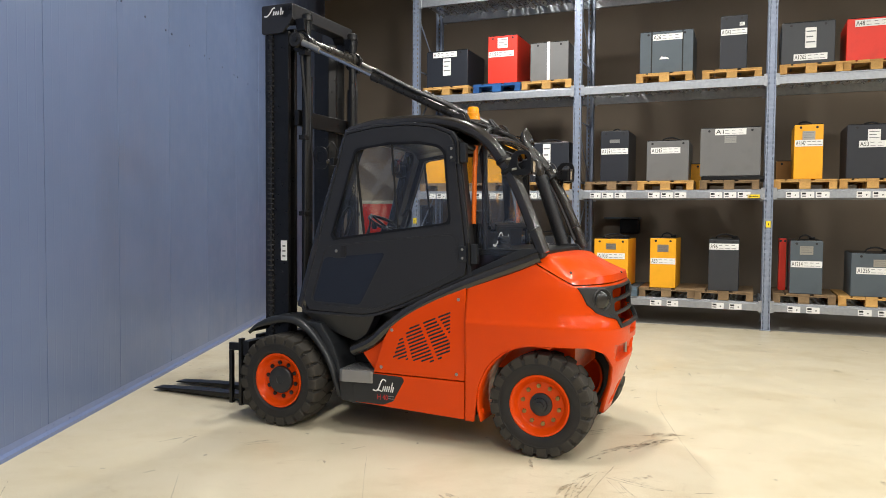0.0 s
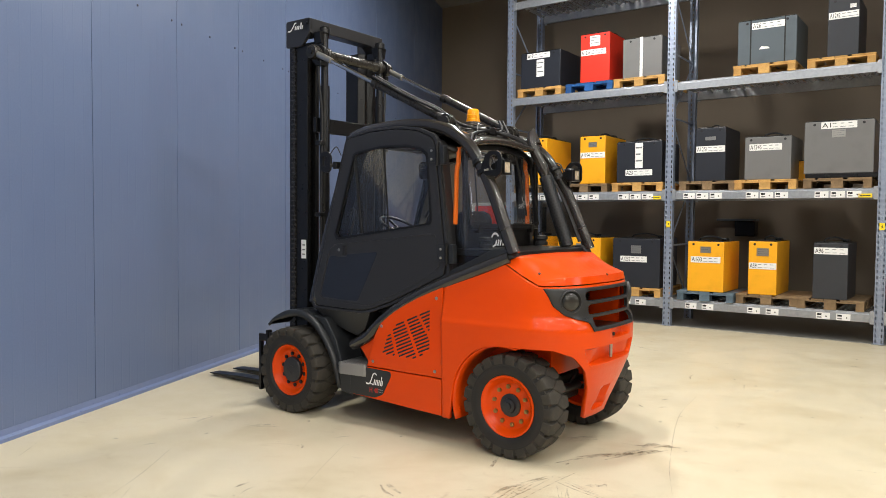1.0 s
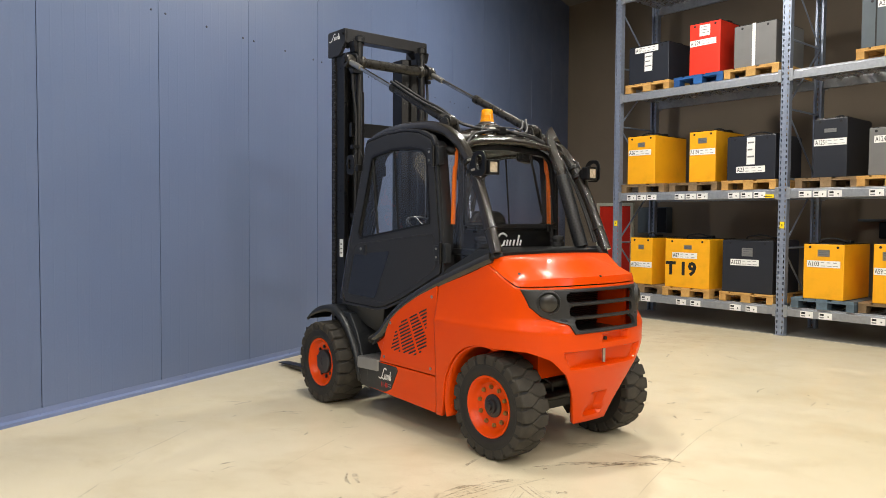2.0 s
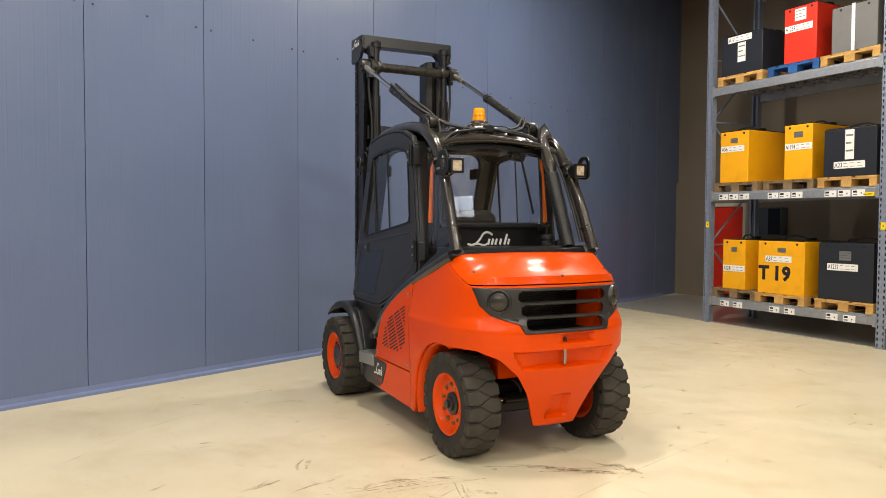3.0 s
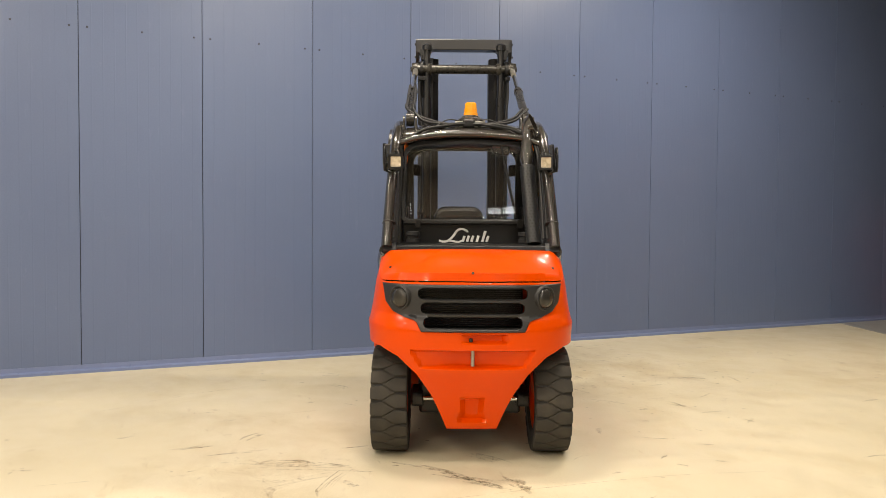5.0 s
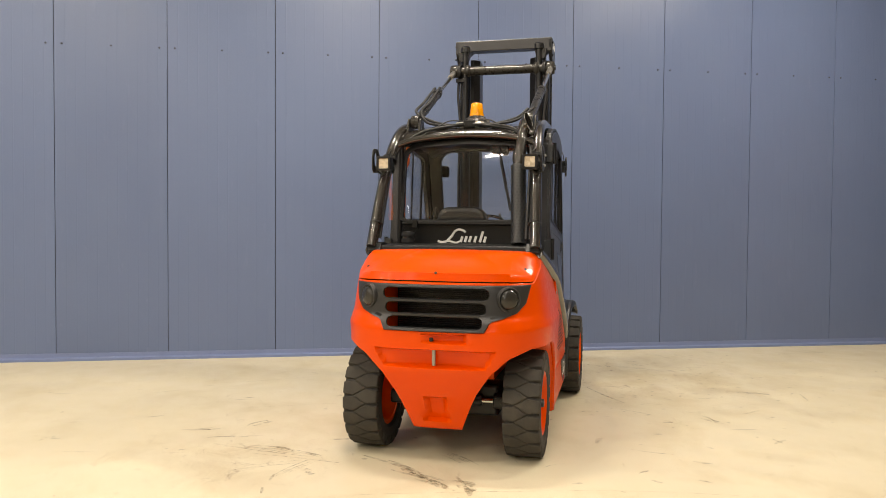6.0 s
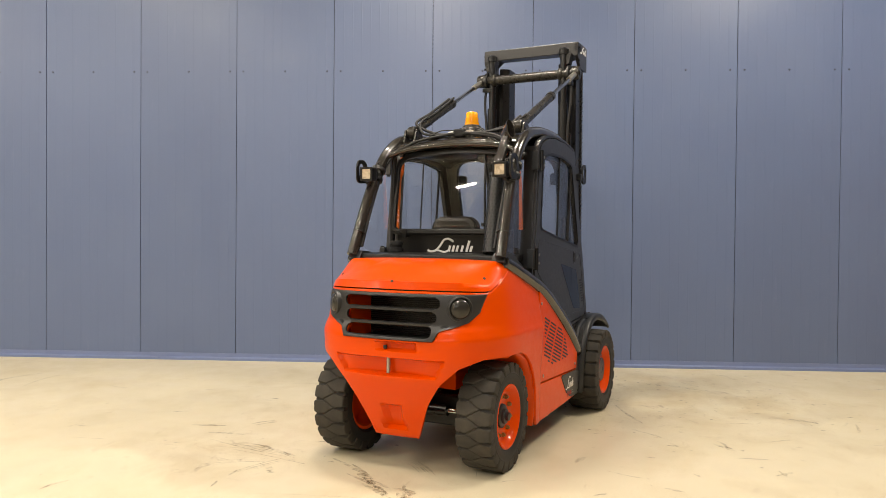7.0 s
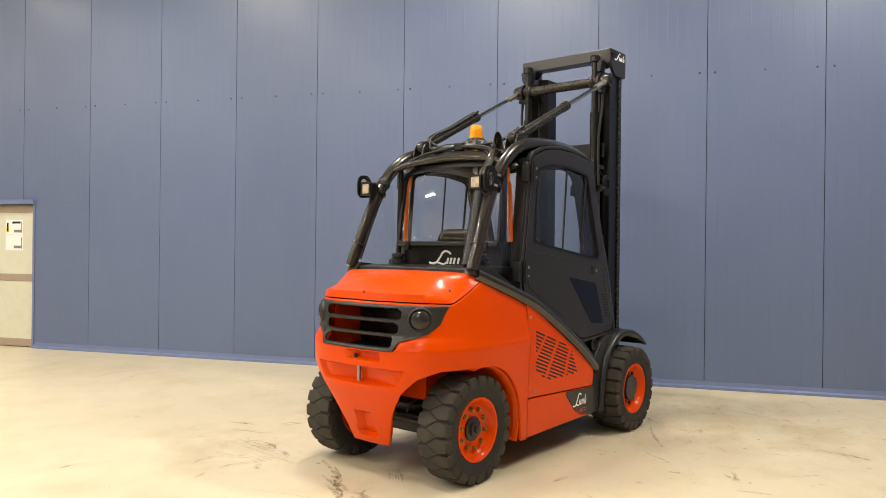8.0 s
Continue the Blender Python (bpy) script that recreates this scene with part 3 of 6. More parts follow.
def battery(x, level, w, h, colour, label, code="", depth=0.8, y=0.0, tag=(0.5, 0.8), trim="", plate=None, wood=None, px=None, cable=True, lift=0.0):
    """A traction battery case on its pallet: lid rim, lifting holes, plates, code label and cables."""
    x, w, h, px = x * 0.983, w * 0.983, h * 0.98, None if px is None else px * 0.983
    z = LEVELS[level] + 0.001
    if wood is not None:
        name = {PINE: "pale timber pallet on the rack deck", PINE_OLD: "weathered grey-brown timber pallet on the rack deck",
                PINE_BLUE: "blue-painted timber pallet on the rack deck", PINE_SLATE: "faded blue timber pallet on the rack deck"}[wood]
        pallet(RACK @ pose(px if px is not None else x + w / 2, y - 0.012 + 0.02, z), wood, name)
        z += 0.135
    z += lift
    ob = thing("battery", RACK @ pose(x, y + 0.035, z), label, "battery", "batteries on the rack")
    part("case", box(0, w, 0, depth, 0, h), colour, ob, bevel=0.008)
    part("lid", box(0.012, w - 0.012, 0.012, depth - 0.012, h, h + 0.012), DARK, ob, bevel=0.004)
    for hx in ((0.08, w - 0.08) if w < 0.6 else (0.12, w - 0.12)):
        part("lifting_eye", lathe([(0.017, -0.003), (0.017, 0.0), (0.011, 0.002)], (hx, 0, h - 0.04), "y", 12), INK, ob, "dark lifting hole")
    if code:
        lw = min(0.42, w * 0.96)
        cx = min(max(tag[0] * w - lw / 2, 0.01), w - lw - 0.005)
        cz = tag[1] * h
        strip = part("code_label", box(cx, cx + lw, -0.004, 0.0, cz - 0.045, cz + 0.045), WHITE, ob, "white label with the code " + code)
        bm = lettering(code, 0.075, 0.001, 0.0)
        wide = max(v.co.x for v in bm.verts)
        room = lw * (0.35 if len(code) > 3 else 0.25)
        part("code", moved(bm, pose(cx + 0.012, -0.0045, cz - 0.028) @ Matrix.Diagonal((room / wide, 1, 1.15, 1))), INK, strip)
        for k in range(3):
            a = cx + room + 0.03 + k * (lw - room - 0.04) / 3
            part("print_bar", box(a, a + 0.045, -0.005, -0.004, cz + 0.016, cz + 0.024), GREY_INK, strip)
            part("print_bar", box(a, a + 0.06, -0.005, -0.004, cz - 0.026, cz - 0.020), GREY_INK, strip)
    if plate:
        a, b, pw, ph = plate
        pl = part("rating_plate", box(a * w - pw / 2, a * w + pw / 2, -0.0035, 0.0, b * h - ph / 2, b * h + ph / 2), WHITE if pw < 0.1 or ph > 0.15 else STEEL, ob, "small rating plate")
        for k in range(3):
            part("print_bar", box(a * w - pw * 0.4, a * w + pw * (0.4 - 0.2 * (k % 2)), -0.0042, -0.0035, b * h + ph * (0.28 - 0.26 * k), b * h + ph * (0.34 - 0.26 * k)), GREY_INK, pl)
    if cable:
        r = random.Random(code + str(x))
        a, b = r.uniform(0.15, 0.35) * w, r.uniform(0.6, 0.85) * w
        d = depth * r.uniform(0.25, 0.5)
        part("cable", tube(smooth_path([(a, d, h + 0.01), (a * 0.9 + b * 0.1, d, h + 0.05), ((a + b) / 2, d + 0.05, h + 0.075), (b * 0.95, d + 0.06, h + 0.04), (b, d + 0.1, h + 0.01)], 4), 0.011, 6), INK, ob, "black battery cable")
        part("plug", box(b - 0.04, b + 0.04, d + 0.08, d + 0.2, h + 0.012, h + 0.05), DARK, ob, bevel=0.008)
    return ob


# bay one
battery(-2.50, 0, 0.42, 0.76, YELLOW, "tall yellow steel traction battery on a pallet", "A1241", 0.8, 0.06, (0.5, 0.42), plate=(0.5, 0.80, 0.1, 0.07), wood=PINE_OLD, px=-2.27)
T19 = battery(-1.80, 0, 0.76, 0.76, YELLOW, "wide yellow battery with a black stencilled number", "A87", 0.8, 0.0, (0.45, 0.66), plate=(0.52, 0.83, 0.13, 0.06), wood=PINE, px=-1.42)
for txt, dx in (("T", 0.02), ("1", 0.25), ("9", 0.40)):
    part("stencil", moved(lettering(txt, 0.27, 0.001, 0.012), pose(dx, -0.001, 0.20) @ Matrix.Diagonal((1.0, 1, 1.0, 1))), INK, T19, "black stencilled character")
battery(-0.83, 0, 0.76, 0.76, NAVY, "wide blue-black steel battery on a pale pallet", "A1232", 0.8, 0.0, (0.45, 0.58), plate=(0.5, 0.78, 0.16, 0.12), wood=PINE, px=-0.45)
battery(-2.56, 1, 0.52, 0.78, YELLOW, "yellow steel traction battery on a weathered pallet", "A56", 0.9, 0.03, (0.45, 0.66), plate=(0.5, 0.82, 0.13, 0.07), wood=PINE_OLD, px=-2.25)
battery(-1.46, 1, 0.44, 0.77, YELLOW, "narrow tall yellow battery on a pallet", "A1194", 0.85, 0.08, (0.5, 0.6), plate=(0.5, 0.82, 0.14, 0.08), wood=PINE_OLD, px=-1.38)
battery(-0.79, 1, 0.72, 0.63, NAVY, "low blue-black battery with a long white sheet", "A23", 0.8, 0.0, (0.5, 0.24), plate=(0.5, 0.66, 0.12, 0.38), wood=PINE, px=-0.45)
battery(-2.54, 2, 0.74, 0.60, NAVY, "blue-black battery with white labels on a pallet", "A17", 0.85, 0.0, (0.45, 0.9), plate=(0.5, 0.55, 0.14, 0.28), wood=PINE, px=-2.18)
battery(-1.44, 2, 0.50, 0.77, RED, "tall red steel battery on a blue pallet", "A1259", 0.85, 0.0, (0.42, 0.62), plate=(0.5, 0.85, 0.17, 0.16), wood=PINE_BLUE, px=-1.28)
GREY_BOX = battery(-0.72, 2, 0.62, 0.60, GREY, "plain grey battery with a white strap on a pallet", "", 0.85, 0.0, wood=PINE, px=-0.45)
part("strap", box(0.27, 0.315, -0.004, 0.0, 0.0, 0.60), WHITE, GREY_BOX, "white band")
# bay two
battery(0.36, 0, 0.52, 0.74, YELLOW, "yellow steel battery on a faded blue pallet", "A103", 0.85, -0.02, (0.5, 0.64), plate=(0.5, 0.84, 0.15, 0.09), wood=PINE_SLATE, px=0.62)
battery(1.20, 0, 0.38, 0.76, YELLOW, "narrow yellow battery with chipped paint on a pallet", "A59", 0.85, 0.06, (0.5, 0.54), plate=(0.5, 0.80, 0.16, 0.11), wood=PINE_OLD, px=1.45)
battery(2.05, 0, 0.42, 0.76, CHARCOAL, "charcoal battery on a weathered pallet", "A96", 0.85, 0.0, (0.5, 0.86), wood=PINE_OLD, px=2.27)
battery(0.42, 1, 0.43, 0.78, NAVY, "tall blue-black battery with a round badge", "A1251", 0.8, 0.05, (0.5, 0.60), plate=(0.5, 0.80, 0.15, 0.05), wood=PINE_OLD, px=0.60)
battery(1.13, 1, 0.61, 0.60, GREY, "grey steel battery with looped cables", "A1245", 0.8, 0.0, (0.45, 0.76), wood=PINE, px=1.41)
battery(1.62, 1, 0.30, 0.42, YELLOW, "small yellow battery behind the grey one", "", 0.3, 0.55, wood=None, cable=False)
battery(1.90, 1, 0.83, 0.70, GREY, "wide grey battery standing on a dark tray", "A1", 0.85, 0.0, (0.5, 0.92), plate=(0.5, 0.76, 0.16, 0.10), wood=PINE_OLD, px=2.31, cable=False, lift=0.06)
tray = thing("battery_tray", RACK @ pose(1.89, 0.02, LEVELS[1] + 0.137), "dark steel tray under the wide grey battery", "tray")
part("body", box(0, 0.85, 0, 0.88, 0, 0.056), BLACK, tray, bevel=0.006)
for hx in (0.25, 0.58):
    part("lug", box(hx, hx + 0.04, -0.02, 0.0, 0.01, 0.045), BLACK, tray, bevel=0.004)
A26 = battery(1.0, 2, 0.77, 0.62, SLATE, "slate-grey battery with straps on a pallet", "A26", 0.8, 0.0, (0.52, 0.86), wood=PINE, px=1.36, cable=False)
for hx in (0.16, 0.6):
    part("strap", box(hx, hx + 0.018, -0.003, 0.0, 0.0, 0.62), INK, A26, "black strap")
part("torn_sticker", prism([(0.28, 0.20), (0.42, 0.20), (0.40, 0.225), (0.31, 0.24)], -0.002, 0.0), WHITE, A26, "torn white sticker")
battery(2.14, 2, 0.37, 0.77, NAVY, "tall narrow black battery on a pallet", "A1242", 0.8, 0.05, (0.45, 0.70), plate=(0.8, 0.84, 0.07, 0.05), wood=PINE, px=2.31, cable=False)
# bay three
battery(3.15, 0, 0.42, 0.76, SLATE, "slate battery on a weathered pallet", "A1214", 0.8, 0.03, (0.5, 0.56), plate=(0.5, 0.82, 0.17, 0.12), wood=PINE_OLD, px=3.34)
battery(3.02, 0, 0.10, 0.78, RED, "narrow orange-red case behind a slate battery", "", 0.3, 0.5, cable=False, lift=0.136)
battery(3.92, 0, 0.62, 0.60, SLATE, "low slate battery on a pale pallet", "A1235", 0.8, 0.0, (0.45, 0.6), plate=(0.6, 0.78, 0.2, 0.1), wood=PINE, px=4.18)
battery(3.16, 1, 0.37, 0.77, YELLOW, "narrow yellow battery on a pale pallet", "A1147", 0.8, 0.0, (0.5, 0.66), plate=(0.5, 0.80, 0.16, 0.12), wood=PINE, px=3.31)
battery(2.95, 1, 0.42, 0.44, plain("cardboard", rgb(150, 112, 62), 0.8).m, "brown cardboard-coloured case at the back of the shelf", "", 0.3, 0.6, cable=False)
battery(3.82, 1, 0.66, 0.74, NAVY, "scratched black battery on a pale pallet", "A53", 0.8, 0.0, (0.55, 0.64), plate=(0.5, 0.80, 0.15, 0.16), wood=PINE, px=4.15)
battery(2.96, 2, 0.68, 0.58, CHARCOAL, "charcoal battery with white sheets on a pallet", "A1265", 0.8, 0.0, (0.55, 0.16), plate=(0.55, 0.62, 0.14, 0.28), wood=PINE, px=3.35, cable=False)
battery(3.78, 2, 0.62, 0.57, RED, "red steel battery on a pale pallet", "A48", 0.8, 0.0, (0.5, 0.88), wood=PINE, px=4.15, cable=False)

# a grey wall unit behind the lowest shelf
unit = thing("wall_unit", RACK @ pose(0.31, BACK - PROUD, 1.30), "dark grey charger housing on the wall behind the rack", "charger")
part("body", box(0, 0.34, -0.24, 0, 0, 0.27), DARK, unit, bevel=0.02)
part("hood", box(-0.30, 0.36, -0.28, 0, 0.27, 0.31), SLATE, unit, bevel=0.01)

# tyre scuffs and scratches on the floor, too many to count
rs = random.Random(7)
bm = bmesh.new()


def scuff(points, width):
    path = smooth_path([(x, y, 0.0) for x, y in points], 5)
    left, right = [], []
    for i, p in enumerate(path):
        d = (path[min(i + 1, len(path) - 1)] - path[max(i - 1, 0)]).normalized()
        taper = math.sin(math.pi * (i + 0.4) / (len(path) + 0.8)) ** 0.6
        side = Vector((-d.y, d.x, 0)) * width * taper * rs.uniform(0.6, 1.2) / 2
        left.append(bm.verts.new((p.x + side.x, p.y + side.y, 0.0015)))
        right.append(bm.verts.new((p.x - side.x, p.y - side.y, 0.0015)))
    for i in range(len(path) - 1):
        bm.faces.new((left[i], right[i], right[i + 1], left[i + 1]))


for i in range(130):
    x, y = rs.uniform(-2.5, 6.0), rs.uniform(1.5, 11.3)
    a, length = rs.gauss(1.35, 0.8), rs.choice((0.04, 0.05, 0.07, 0.09, 0.12, 0.18, 0.28))
    bend = rs.uniform(-0.25, 0.25)
    dx, dy = math.cos(a) * length, math.sin(a) * length
    scuff([(x, y), (x + dx * 0.5 - dy * bend * 0.5, y + dy * 0.5 + dx * bend * 0.5), (x + dx, y + dy)], rs.choice((0.005, 0.007, 0.012, 0.018, 0.03)))
for i in range(260):
    x, y = rs.uniform(-2.6, 6.0), rs.uniform(1.5, 11.3)
    if i % 2:
        x, y = rs.gauss(-1.2, 1.0), rs.gauss(8.0, 1.5)
        if x < WALL_X + 0.1 or y > 11.3:
            continue
    a, length = rs.uniform(0, 6.28), rs.uniform(0.012, 0.05)
    scuff([(x, y), (x + math.cos(a) * length * 0.5, y + math.sin(a) * length * 0.4), (x + math.cos(a) * length, y + math.sin(a) * length)], rs.uniform(0.008, 0.03))
for i in range(9):
    # bundles of fine parallel tyre streaks
    x, y, a = rs.uniform(-2.0, 5.0), rs.uniform(2.5, 10.0), rs.gauss(1.3, 0.7)
    dx, dy, length = math.cos(a), math.sin(a), rs.uniform(0.2, 0.6)
    for q in range(rs.randint(3, 6)):
        o, b0, b1 = (q - 2) * 0.016 + rs.uniform(-0.006, 0.006), rs.uniform(0, 0.35) * length, rs.uniform(0.6, 1.0) * length
        scuff([(x - dy * o + dx * b0, y + dx * o + dy * b0), (x - dy * (o + 0.01) + dx * (b0 + b1) / 2, y + dx * (o + 0.01) + dy * (b0 + b1) / 2), (x - dy * o + dx * b1, y + dx * o + dy * b1)], rs.choice((0.004, 0.007, 0.012)))
scuff([(0.16, 4.38), (0.08, 4.46), (0.04, 4.51)], 0.035)
scuff([(0.19, 3.88), (0.18, 4.01), (0.15, 4.1)], 0.022)
scuff([(0.18, 4.01), (0.21, 4.09)], 0.05)
scuff([(0.65, 4.23), (0.72, 4.48), (0.8, 4.71)], 0.014)
scuff([(0.73, 4.41), (0.83, 4.7), (0.98, 4.89)], 0.012)
scuff([(0.76, 4.3), (0.8, 4.53), (0.88, 4.75)], 0.01)
scuff([(0.96, 5.14), (1.13, 5.29), (1.33, 5.44)], 0.03)
scuff([(1.26, 5.36), (1.37, 5.44), (1.5, 5.51)], 0.05)
scuff([(1.42, 5.39), (1.56, 5.51), (1.66, 5.58)], 0.03)
scuff([(1.52, 5.62), (1.58, 5.72), (1.65, 5.73)], 0.05)
scuff([(1.64, 5.68), (1.68, 5.7), (1.78, 5.69)], 0.04)
scuff([(1.24, 4.78), (1.28, 4.81)], 0.03)
scuff([(0.69, 3.95), (0.68, 3.99)], 0.02)
scuff([(-1.07, 3.4), (-1.11, 3.5), (-1.16, 3.61)], 0.01)
scuff([(-0.42, 8.58), (-0.38, 8.72), (-0.28, 8.84)], 0.03)
scuff([(0.31, 7.85), (0.4, 7.88), (0.54, 7.86)], 0.025)
scuff([(0.74, 7.86), (0.76, 8.06)], 0.025)
scuff([(1.01, 8.03), (1.11, 8.04)], 0.03)
scuff([(1.11, 7.47), (1.16, 7.49)], 0.03)
scuff([(1.68, 6.8), (1.74, 6.84)], 0.03)
scuff([(0.96, 9.43), (0.95, 9.62)], 0.03)
scuff([(-0.45, 8.51), (-0.4, 8.69), (-0.31, 8.85)], 0.02)
scuff([(0.4, 7.81), (0.46, 7.84), (0.54, 7.87)], 0.03)
scuff([(1.11, 7.97), (1.03, 8.11)], 0.025)
scuff([(0.33, 8.2), (0.24, 8.41)], 0.02)
scuff([(0.76, 7.24), (0.79, 7.3)], 0.03)
scuff([(1.72, 7.08), (1.78, 7.14)], 0.03)
scuff([(1.28, 5.3), (1.4, 5.42), (1.52, 5.53)], 0.03)
scuff([(1.42, 5.46), (1.56, 5.55), (1.69, 5.62)], 0.04)
scuff([(1.6, 5.65), (1.68, 5.7), (1.68, 5.75)], 0.05)
scuff([(1.29, 4.78), (1.29, 4.84)], 0.03)
scuff([(-1.15, 1.3), (-1.47, 1.29), (-1.79, 1.47)], 0.03)
scuff([(-1.04, 1.7), (-1.4, 1.66), (-1.75, 1.71)], 0.02)
scuff([(0.56, 4.14), (0.79, 4.5), (0.96, 4.83)], 0.012)
scuff([(0.82, 4.42), (0.94, 4.68), (1.11, 5.0)], 0.01)
scuff([(0.21, 3.94), (0.2, 4.15)], 0.02)
scuff([(1.58, 4.55), (1.48, 4.55)], 0.02)
scuff([(1.38, 4.58), (1.27, 4.6)], 0.02)
scuff([(1.34, 5.41), (1.49, 5.51), (1.63, 5.58)], 0.05)
scuff([(-0.79, 7.32), (-0.45, 7.36), (-0.17, 7.42)], 0.03)
scuff([(-0.22, 8.09), (-0.23, 8.27)], 0.02)
scuff([(-0.39, 8.59), (-0.35, 8.71), (-0.29, 8.85)], 0.018)
scuff([(0.44, 7.87), (0.58, 7.9)], 0.04)
scuff([(0.47, 7.46), (0.48, 7.53)], 0.03)
scuff([(0.93, 6.75), (0.81, 6.82)], 0.04)
scuff([(1.67, 4.74), (1.69, 5.35), (1.82, 6.52), (2.02, 7.28)], 0.005)
scuff([(-1.41, 3.91), (-1.47, 4.29), (-1.59, 4.77)], 0.006)
scuff([(-0.4, 4.17), (-0.45, 4.68), (-0.49, 5.2)], 0.005)
scuff([(-1.79, 5.39), (-1.78, 5.49), (-1.75, 5.55)], 0.03)
scuff([(-1.82, 4.78), (-1.76, 4.84)], 0.02)
scuff([(-0.0, 4.49), (0.06, 4.39), (0.13, 4.34)], 0.025)
scuff([(0.67, 4.5), (0.73, 4.62), (0.82, 4.71)], 0.035)
scuff([(0.72, 4.59), (0.83, 4.75), (0.94, 4.88)], 0.03)
scuff([(0.72, 4.49), (0.83, 4.62)], 0.025)
scuff([(1.09, 5.3), (1.24, 5.4), (1.37, 5.47)], 0.03)
scuff([(1.45, 5.67), (1.58, 5.69), (1.71, 5.68)], 0.03)
scuff([(1.35, 5.43), (1.52, 5.59)], 0.025)
scuff([(1.18, 4.79), (1.26, 4.8)], 0.05)
scuff([(0.59, 5.15), (0.58, 4.94)], 0.03)
marks = part("floor_scuffs", bm, SCUFF)
tagged(marks, "dark brown tyre scuffs and scratches on the floor coating", "scuffs", kind="stuff")


# ---- the forklift: x ahead from the rear axle, y to its left, z up ----
TRUCK = thing("forklift", pose(0.842, 5.751, 0, 0, 0, 156.85) @ Matrix.Scale(0.99, 4), "orange and charcoal counterbalance forklift with a closed cab, forks lowered", "forklift")
WHEELBASE, TYRE_R = 2.0, 0.348

# the counterweight shell: half width and rearmost x by height, rounded in plan
HALF = [(0.15, 0.655), (0.55, 0.668), (0.80, 0.680), (0.88, 0.686), (0.905, 0.676), (1.0, 0.658), (1.15, 0.636), (1.32, 0.595)]
REAR = [(0.15, -0.375), (0.27, -0.405), (0.45, -0.475), (0.60, -0.525), (0.75, -0.545), (0.86, -0.545), (0.915, -0.530), (0.95, -0.498), (1.10, -0.488), (1.20, -0.468), (1.32, -0.42)]
FLARE = 0.12
POWER = [(0.2, 2.2), (0.5, 2.6), (0.72, 3.0), (0.92, 3.0), (0.97, 3.0), (1.25, 3.1)]


def rear_x(y, z, out=0.0):
    w, r = table(HALF, z), table(REAR, z)
    n = table(POWER, z)
    q = max(0.0, 1 - min(abs(y) / w, 1.0) ** n) ** (1 / n)
    return FLARE - (FLARE - r) * q - out


def window(v, a, b, soft):
    """1 between a and b, falling to 0 over soft outside them."""
    t = max(a - v, v - b, 0.0) / soft
    return max(0.0, 1 - t)


def arch_foot(x, y):
    if x > 0.395:
        return 0.195
    if x > 0.0:
        return 0.345 + math.sqrt(max(0.0, 0.41 ** 2 - (x + 0.03) ** 2))
    return table([(0.0, 0.225), (0.165, 0.225), (0.195, 0.32), (0.25, 0.45), (0.345, 0.59), (0.46, 0.695), (0.58, 0.748), (0.7, 0.754)], abs(y))


def shell_top(x):
    return table([(-0.6, 1.160), (-0.36, 1.152), (-0.30, 1.152), (-0.02, 1.295), (0.47, 1.125)], x)


def shell_columns():
    """Plan positions from the front left round the rear to the front right."""
    half = [("side", 0.462 - 0.342 * (i / 22) ** 1.0) for i in range(22)]
    half += [("turn", math.pi / 2 * (i / 46)) for i in range(47)]
    return [(k, v, 1) for k, v in half] + [(k, v, -1) for k, v in half[-2::-1]]


def shell_point(col, z):
    kind, v, side = col
    w, r = table(HALF, z), table(REAR, z)
    if kind == "side":
        x, y = v, w
    else:
        n = table(POWER, z)
        x = FLARE - (FLARE - r) * math.sin(v) ** (2 / n)
        y = w * math.cos(v) ** (2 / n) if v < math.pi / 2 - 1e-6 else 0.0
    y *= side
    # the tow recess, the foot notch and the latch recess
    if x < -0.2:
        x += (0.03 + 0.035 * window(y, -0.12, 0.12, 0.16)) * window(z, 0.640, 0.735, 0.012) * window(y, -0.365 + 0.6 * (0.735 - z) * (0.735 > z), 0.365 - 0.6 * (0.735 - z) * (0.735 > z), 0.022)
        x += 0.042 * window(z, 0.29, 0.425, 0.012) * window(y, -0.050 - 0.12 * (0.425 - z), 0.050 + 0.12 * (0.425 - z), 0.010)
        x += 0.045 * window(z, 0.798, 0.836, 0.010) * window(y, -0.20, 0.035, 0.012)
    return (x, y, z)


cols = shell_columns()
LOW, BAND, TOP = 18, 24, 30
rows = [[] for _ in range(LOW + BAND + TOP + 1)]
for c in cols:
    lo = 0.6
    for _ in range(14):
        x, y, _z = shell_point(c, lo)
        lo = 0.5 * lo + 0.5 * arch_foot(x, y)
    x, y, _z = shell_point(c, 0.8)
    split = 0.62 if lo < 0.6 else 0.62 + (lo - 0.6) * 0.97
    hi = shell_top(x)
    for i, row in enumerate(rows):
        if i <= LOW:
            z = lo + (split - lo) * i / LOW
        elif i <= LOW + BAND:
            z = split + (0.8 - split) * (i - LOW) / BAND
        else:
            z = 0.8 + (hi - 0.8) * (i - LOW - BAND) / TOP
        row.append(shell_point(c, z))


def behind_grille(i, j):
    x, y, z = rows[i][j]
    return x < -0.2 and abs(y) < (0.31 if z < 0.958 else 0.37) and 0.862 < z < 1.128


part("counterweight", sheet(rows, skip=behind_grille), ORANGE, TRUCK, "glossy orange cast counterweight", 35, solid=0.03)

